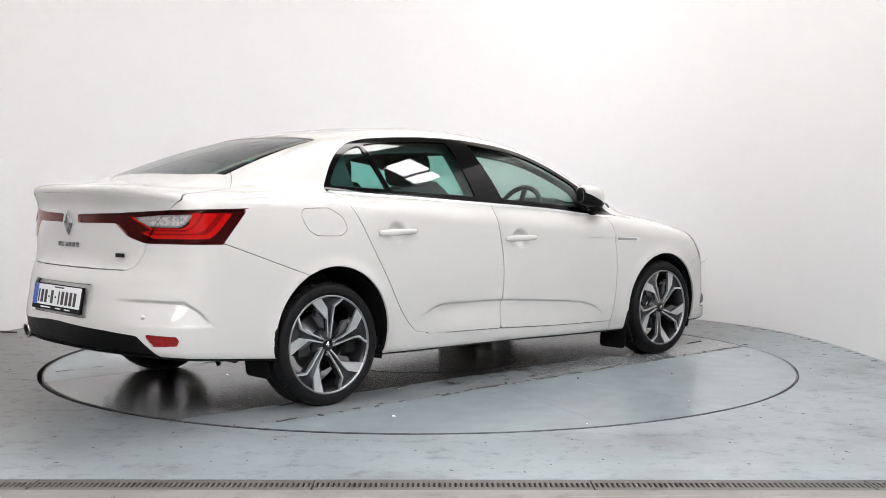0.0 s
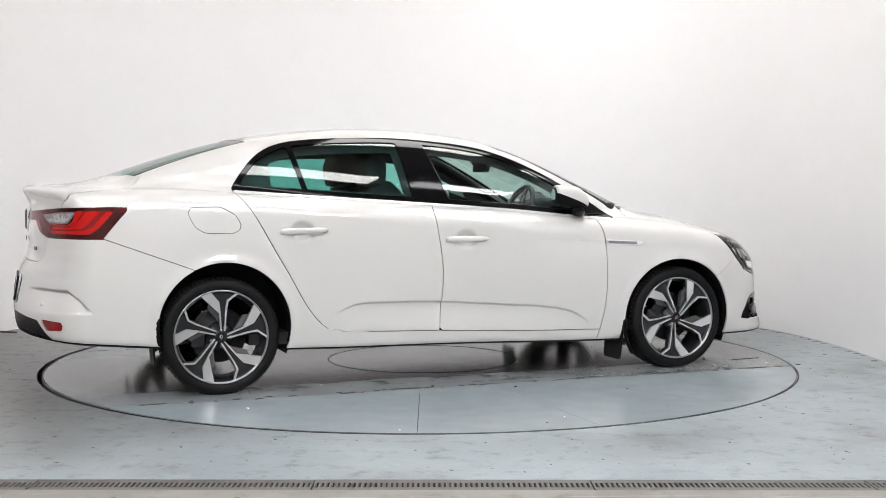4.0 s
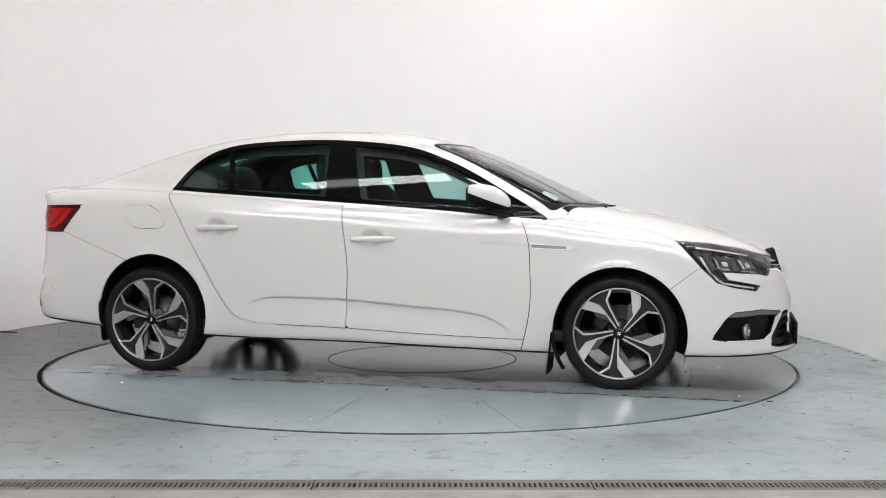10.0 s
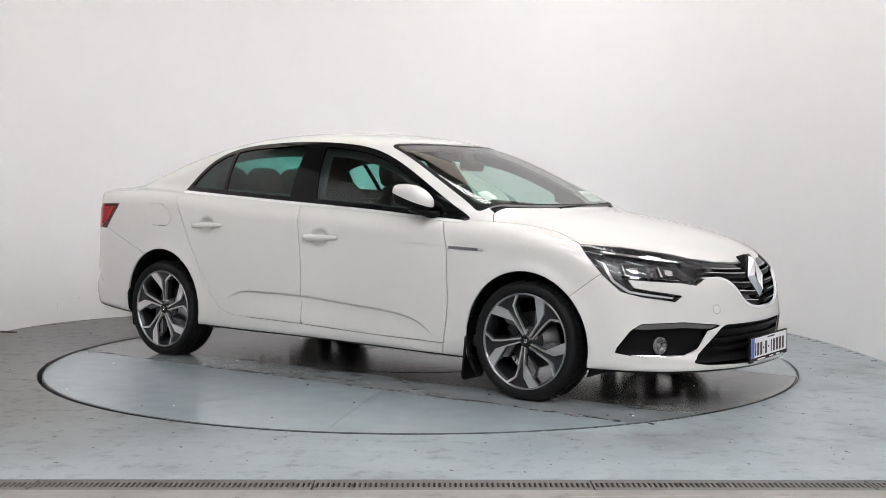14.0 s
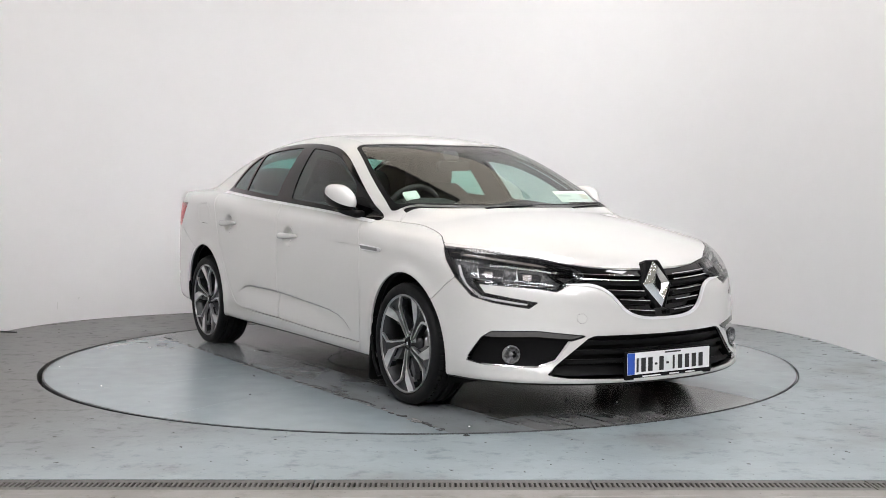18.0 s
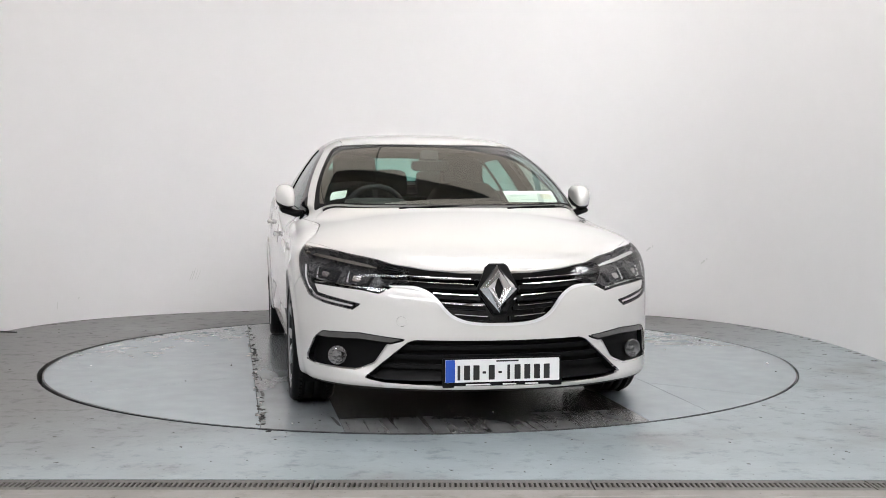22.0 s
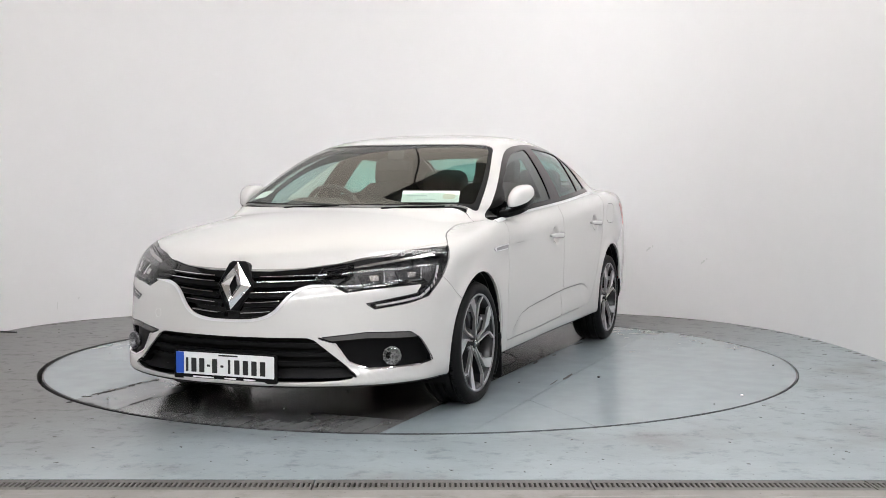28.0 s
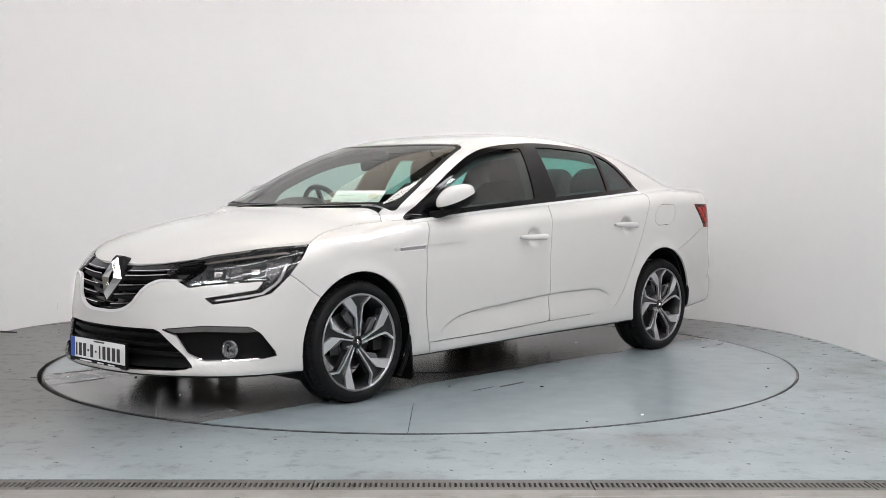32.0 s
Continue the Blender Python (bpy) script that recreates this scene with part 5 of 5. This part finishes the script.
# mud flaps and arch liners
for side in (-1, 1):
    for x0, z0, z1, w, lean in ((0.985, 0.065, 0.40, 0.20, 0.0), (-1.700, 0.160, 0.36, 0.19, 0.0)):
        bm = bmesh.new()
        rounded_slab(bm, w, z1 - z0, 0.010, 0.025)
        bm.transform(Matrix.Translation((x0, side * (0.765 if x0 > 0 else 0.742), (z0 + z1) / 2)) @ pose(0, 0, 0, 90, 0, 90) @ pose(0, 0, 0, 6 * (1 if x0 > 0 else -1), 0, 0))
        part("mud_flap", bm, BLACK, car, "black mud flap")
    for (wx, wz, wr), a0, a1 in zip(ARCHES, (178, 168), (214, 212)):
        a = np.radians(np.linspace(a0, a1, 9))
        ex, ez = wx + (wr + 0.001) * np.cos(a), wz + (wr + 0.001) * np.sin(a)
        path = np.stack([ex, side * (flank(ex - 0.01, np.maximum(ez, 0.24)) - 0.004), ez], 1).tolist()
        bm = bmesh.new()
        tube_into(bm, path, [0.004] + [0.011] * 7 + [0.013], 8)
        part("flap_mount", bm, BLACK, car, "black mud flap mount")
    for wx, wz, wr in ARCHES:
        bm = bmesh.new()
        prev = None
        bend = np.radians(np.linspace(-25, 205, 41))
        lip_x, lip_z = wx + (wr + 0.012) * np.cos(bend), wz + (wr + 0.012) * np.sin(bend)
        for a, lx, lz, ly in zip(bend, lip_x, lip_z, flank(lip_x, np.maximum(lip_z, 0.24))):
            row = [bm.verts.new((lx, side * y, lz)) for y in (ly - 0.022, 0.50)]
            row.append(bm.verts.new((wx + 0.12 * math.cos(a), side * 0.50, wz + 0.12 * math.sin(a))))
            if prev:
                for j in range(2):
                    bm.faces.new((prev[j], prev[j + 1], row[j + 1], row[j]))
            prev = row
        part("arch_liner", bm, RUBBER, car, "black wheel arch liner")

# wheels
def build_wheel():
    bm = bmesh.new()
    lathe_into(bm, [(0.228, -0.10), (0.225, -0.02), (0.215, 0.02), (0.222, 0.075), (0.236, 0.094), (0.2435, 0.098), (0.2435, 0.090), (0.23, 0.03), (0.235, -0.10)], 72)
    w = part("wheel", bm, DARK_GREY, None, "dark grey alloy wheel with polished facets")
    bm = bmesh.new()
    lathe_into(bm, [(0.2437, 0.090), (0.2437, 0.0995), (0.2375, 0.1005), (0.2335, 0.093)], 72)
    part("rim_edge", bm, RIM, w, "polished rim edge")
    bm = bmesh.new()
    prof = [(0.232, 0.07), (0.243, 0.094), (0.252, 0.102), (0.268, 0.106), (0.284, 0.103), (0.293, 0.096), (0.2985, 0.083), (0.300, 0.066)]
    for g in (0.045, 0.0, -0.045):
        prof += [(0.300, g + 0.006), (0.293, g + 0.005), (0.293, g - 0.005), (0.300, g - 0.006)]
    prof += [(0.300, -0.07), (0.296, -0.09), (0.284, -0.103), (0.25, -0.10), (0.232, -0.08)]
    lathe_into(bm, prof, 96)
    part("tyre", bm, RUBBER, w, "black low-profile tyre")
    blocks = bmesh.new()
    for k in range(72):
        a = 2 * math.pi * k / 72
        for y0, sgn in ((0.073, 1), (-0.076, -1)):
            m = Matrix.Rotation(a, 4, "Z") @ Matrix.Translation((0.2975, 0, y0)) @ Matrix.Rotation(math.radians(-30 * sgn), 4, "Y") @ Matrix.Diagonal((0.006, 0.018, 0.032, 1))
            bmesh.ops.create_cube(blocks, size=1, matrix=m)
    part("tread", blocks, RUBBER, w)["kind"] = "stuff"
    sc = 0.2385 / 240
    spk = [[(4, 24), (26, 24), (52, 125), (4, 125)], [(4, 125), (52, 125), (66, 176), (-38, 181)], [(-38, 181), (66, 176), (116, 205), (70, 231), (-20, 239), (-76, 224)]]
    broad = [[(2, 26), (9, 26), (15, 122), (7, 122)], [(7, 122), (15, 122), (15, 182), (-20, 237.5), (-74, 225), (-36, 178)]]
    thin = [[(19, 26), (26, 26), (50, 138), (42, 140)], [(42, 140), (50, 138), (64, 178), (56, 184)], [(56, 184), (64, 178), (115, 205), (108, 213)]]
    for k in range(5):
        rot = Matrix.Rotation(math.radians(-72 * k), 4, "Z") @ Matrix.Rotation(math.radians(8), 4, "Z")
        bm = bmesh.new()
        for q in spk:
            spoke_poly(bm, q, sc, 0.030, lambda r: 0.062 + 0.020 * min(1, r / 0.23))
        bm.transform(rot)
        sp = part("spoke", bm, DARK_GREY, w, "dark grey spoke with polished edges")
        bm = bmesh.new()
        for q in broad:
            spoke_poly(bm, q, sc, 0.038, lambda r: 0.076 + 0.020 * min(1, r / 0.23))
        bm.transform(rot)
        part("broad_facet", bm, POLISHED, sp, "polished facet")
        bm = bmesh.new()
        for q in thin:
            spoke_poly(bm, q, sc, 0.038, lambda r: 0.076 + 0.020 * min(1, r / 0.23))
        bm.transform(rot)
        part("thin_facet", bm, POLISHED, sp, "polished facet")
        bm = bmesh.new()
        spoke_poly(bm, [(6, 70), (7, 122), (-36, 178), (-44, 148)], sc, 0.03, lambda r: 0.050 + 0.022 * min(1, r / 0.23))
        bm.transform(rot)
        part("side_facet", bm, FACET_GREY, sp, "grey lacquered facet")
        bm = bmesh.new()
        lathe_into(bm, [(0.011, 0.0), (0.011, 0.012), (0.008, 0.015), (0.0, 0.015)], 12)
        bm.transform(Matrix.Rotation(math.radians(-72 * k - 26), 4, "Z") @ Matrix.Translation((0, 0.052, 0.058)))
        part("wheel_bolt", bm, DIM, w, "grey steel bolt head")
    bm = bmesh.new()
    lathe_into(bm, [(0.075, 0.03), (0.070, 0.056), (0.036, 0.062), (0.034, 0.074), (0.031, 0.079), (0.024, 0.081), (0.0, 0.0815)], 36)
    hub = part("hub", bm, DARK_GREY, w, "dark wheel centre")
    bm = bmesh.new()
    lathe_into(bm, [(0.029, 0.080), (0.026, 0.084), (0.020, 0.083), (0.0, 0.0825)], 32)
    part("hub_cap", bm, GLOSS_BLACK, hub, "black hub cap")
    bm = bmesh.new()
    diamond(bm, 0.011, 0.015, 0.004, 0.007, 0.003)
    bm.transform(Matrix.Translation((0, 0, 0.0835)))
    part("hub_emblem", bm, CHROME, hub, "small silver diamond")
    bm = bmesh.new()
    lathe_into(bm, [(0.145, -0.02), (0.145, 0.0), (0.07, 0.0), (0.07, 0.02), (0.0, 0.02)], 48)
    part("brake_disc", bm, STEEL, w, "grey steel brake disc")
    bm = bmesh.new()
    box(bm, -0.14, -0.055, -0.03, -0.08, 0.055, 0.03)
    part("brake_caliper", bm, DARK_GREY, w, "grey brake caliper")
    return w


wheel = build_wheel()
first = True
for x, yc, phase in ((1.3555, -0.772, 41), (-1.3555, -0.778, 0), (1.3555, 0.772, -2), (-1.3555, 0.778, 65)):
    m = Matrix.Translation((x, yc, 0.300)) @ (pose(0, 0, 0, 90) if yc < 0 else pose(0, 0, 0, 90, 0, 180)) @ pose(0, 0, 0, 0, 0, -phase)
    if first:
        wheel.matrix_basis = m
        w, first = wheel, False
    else:
        w = copy_thing(wheel, m)
    w.parent = car

# cabin
def cushion(name, pts, half, mat, parent, label="", r=0.03):
    """A padded solid: an outline in x, z pulled across y and rounded."""
    bm = bmesh.new()
    q = dense(pts + [pts[0]], 28)[:-1]
    n, rows = len(q), []
    cx, cz = sum(p[0] for p in q) / n, sum(p[1] for p in q) / n
    for s in (-1, -0.92, -0.7, 0, 0.7, 0.92, 1):
        k = 1 - 0.22 * max(0, abs(s) - 0.5) ** 2 * 4
        rows.append([bm.verts.new((cx + (x - cx) * k, half * s, cz + (z - cz) * k)) for x, z in q])
    for a, b in zip(rows, rows[1:]):
        for j in range(n):
            bm.faces.new((a[j], b[j], b[(j + 1) % n], a[(j + 1) % n]))
    bm.faces.new(rows[0])
    bm.faces.new(rows[-1][::-1])
    bmesh.ops.recalc_face_normals(bm, faces=bm.faces[:])
    for f in bm.faces:
        f.smooth = True
    return part(name, bm, mat, parent, label)


for y in (-0.36, 0.36):
    s = cushion("front_seat", [(-0.25, 0.52), (-0.42, 1.08), (-0.34, 1.12), (-0.27, 1.05), (-0.14, 0.62), (0.25, 0.58), (0.28, 0.48), (0.0, 0.40)], 0.24, FABRIC, car, "dark grey front seat")
    s.location = (0, y, 0)
    h = cushion("headrest", [(-0.46, 1.085), (-0.475, 1.23), (-0.43, 1.285), (-0.36, 1.265), (-0.335, 1.17), (-0.35, 1.085)], 0.135, FABRIC, s, "dark grey headrest")
    for d in (-0.05, 0.05):
        bm = bmesh.new()
        tube_into(bm, [(-0.385, d, 1.04), (-0.395, d, 1.16)], [0.007, 0.007], 8)
        part("headrest_post", bm, CHROME, s)
b = cushion("rear_seat", [(-1.05, 0.55), (-1.30, 1.00), (-1.22, 1.03), (-1.14, 0.98), (-0.98, 0.62), (-0.55, 0.58), (-0.52, 0.46)], 0.62, FABRIC, car, "dark grey rear bench seat")
for y in (-0.36, 0.0, 0.36):
    cushion("headrest", [(-1.36, 0.98), (-1.375, 1.17), (-1.32, 1.215), (-1.25, 1.18), (-1.235, 0.98)], 0.155 if y else 0.12, FABRIC, b, "dark grey headrest").location = (0, y, 0)
cushion("dashboard", [(0.62, 0.88), (0.75, 0.965), (1.0, 0.95), (1.12, 0.90), (1.12, 0.6), (0.70, 0.6)], 0.66, DASH, car, "black dashboard")
hd = cushion("instrument_hood", [(0.60, 0.93), (0.64, 0.995), (0.80, 0.985), (0.86, 0.93)], 0.17, DASH, car, "black instrument hood")
hd.location = (0, -0.36, 0)
bm = bmesh.new()
torus_into(bm, 0.178, 0.016, 40, 10)
for a in (0, 180, 270):
    box(bm, -0.015, -0.17, -0.008, 0.015, -0.02, 0.008) if a == 270 else box(bm, 0.03 if a == 0 else -0.17, -0.02, -0.008, 0.17 if a == 0 else -0.03, 0.02, 0.008)
bmesh.ops.create_cone(bm, cap_ends=True, segments=24, radius1=0.06, radius2=0.05, depth=0.04)
bm.transform(Matrix.Translation((0.535, -0.345, 0.915)) @ pose(0, 0, 0, 0, -66, 0) @ pose(0, 0, 0, 0, 0, 90))
part("steering_wheel", bm, DASH, car, "black steering wheel")
bm = bmesh.new()
rounded_slab(bm, 0.225, 0.058, 0.03, 0.02)
bm.transform(Matrix.Translation((0.43, 0.0, 1.205)) @ pose(0, 0, 0, 90, 0, 90) @ pose(0, 0, 0, 8, 0, 0))
rv = part("rear_view_mirror", bm, DASH, car, "black rear-view mirror")
bm = bmesh.new()
rounded_slab(bm, 0.11, 0.07, 0.04, 0.02)
bm.transform(Matrix.Translation((0.385, 0.0, 1.25)) @ pose(0, 0, 0, 62, 0, 90))
part("sensor_housing", bm, DASH, rv, "black sensor housing")
shell("headliner", *cut(V0, T0, lambda p: 1.06 - p[:, 2], non(dlo, -0.0), non(ws, 0.0), non(rs, 0.0)), LINER, car, "pale grey headliner", lift=-0.03, rim=0)
bm = bmesh.new()
box(bm, -1.75, -0.70, 0.985, -1.25, 0.70, 1.0)
part("parcel_shelf", bm, DASH, car, "black parcel shelf")
bm = bmesh.new()
box(bm, -1.2, -0.8, 0.24, 1.2, 0.8, 0.30)
part("cabin_floor", bm, DASH, car, "black cabin carpet")
bm = bmesh.new()
rounded_slab(bm, 0.31, 0.095, 0.002, 0.004)
bm.transform(Matrix.Translation((1.000, 0.465, 1.022)) @ pose(0, 0, 0, 40, 0, 90 + 15))
doc = part("document_card", bm, PAPER, car, "pale green-white document on the dashboard")
sticker = outline([(0.907, -0.627), (0.914, -0.540), (1.0, -0.560), (0.990, -0.645)])
shell("screen_sticker", *cut(*wsn, lambda p: sticker(p[:, 0], p[:, 1])), PAPER, car, "pale square sticker inside the windscreen", lift=-0.009, rim=0.001)
for a, b, w, h, mat in ((-0.075, 0.005, 0.11, 0.010, FADED), (0.10, 0.0, 0.07, 0.045, ORANGE), (-0.02, -0.025, 0.10, 0.006, FADED)):
    bm = bmesh.new()
    rounded_slab(bm, w, h, 0.001, h * 0.45)
    bm.transform(Matrix.Translation((1.000, 0.465, 1.022)) @ pose(0, 0, 0, 40, 0, 90 + 15) @ Matrix.Translation((a, b, 0.0022)))
    part("print_mark", bm, mat, doc)
for y0, y1 in ((-0.30, 0.02), (0.28, 0.58)):
    bm = bmesh.new()
    x0, x1 = 1.225 - 0.185 * (abs(y0) / 0.7) ** 2.2, 1.225 - 0.185 * (abs(y1) / 0.7) ** 2.2
    tube_into(bm, [(x0 + 0.03, y0, 0.960), ((x0 + x1) / 2, (y0 + y1) / 2, 0.968), (x1 - 0.02, y1, 0.974)], [0.010, 0.008, 0.005], 8, 0.7)
    part("wiper_arm", bm, BLACK, car, "black wiper arm")


TURN = [(0.0, 41.86), (2.0, 30.71), (4.0, 19.43), (6.0, 8.08), (8.0, -3.27), (10.0, -14.56), (12.0, -25.78), (14.0, -36.89), (16.0, -47.91), (18.0, -58.84), (20.0, -69.68), (22.0, -80.47), (24.0, -91.23), (26.0, -101.99), (28.0, -112.78), (30.0, -123.64), (32.0, -134.6)]

def motions():
    axis = Matrix.Translation((-0.053, -0.020, 0))
    rows = []
    for t, deg in TURN:
        rows.append((t, pose(0, 0, 0, 0, 0, deg) @ axis))
    walk(car, rows)
    walk(turntable, [(t, pose(0, 0, 0, 0, 0, deg)) for t, deg in TURN])


motions()
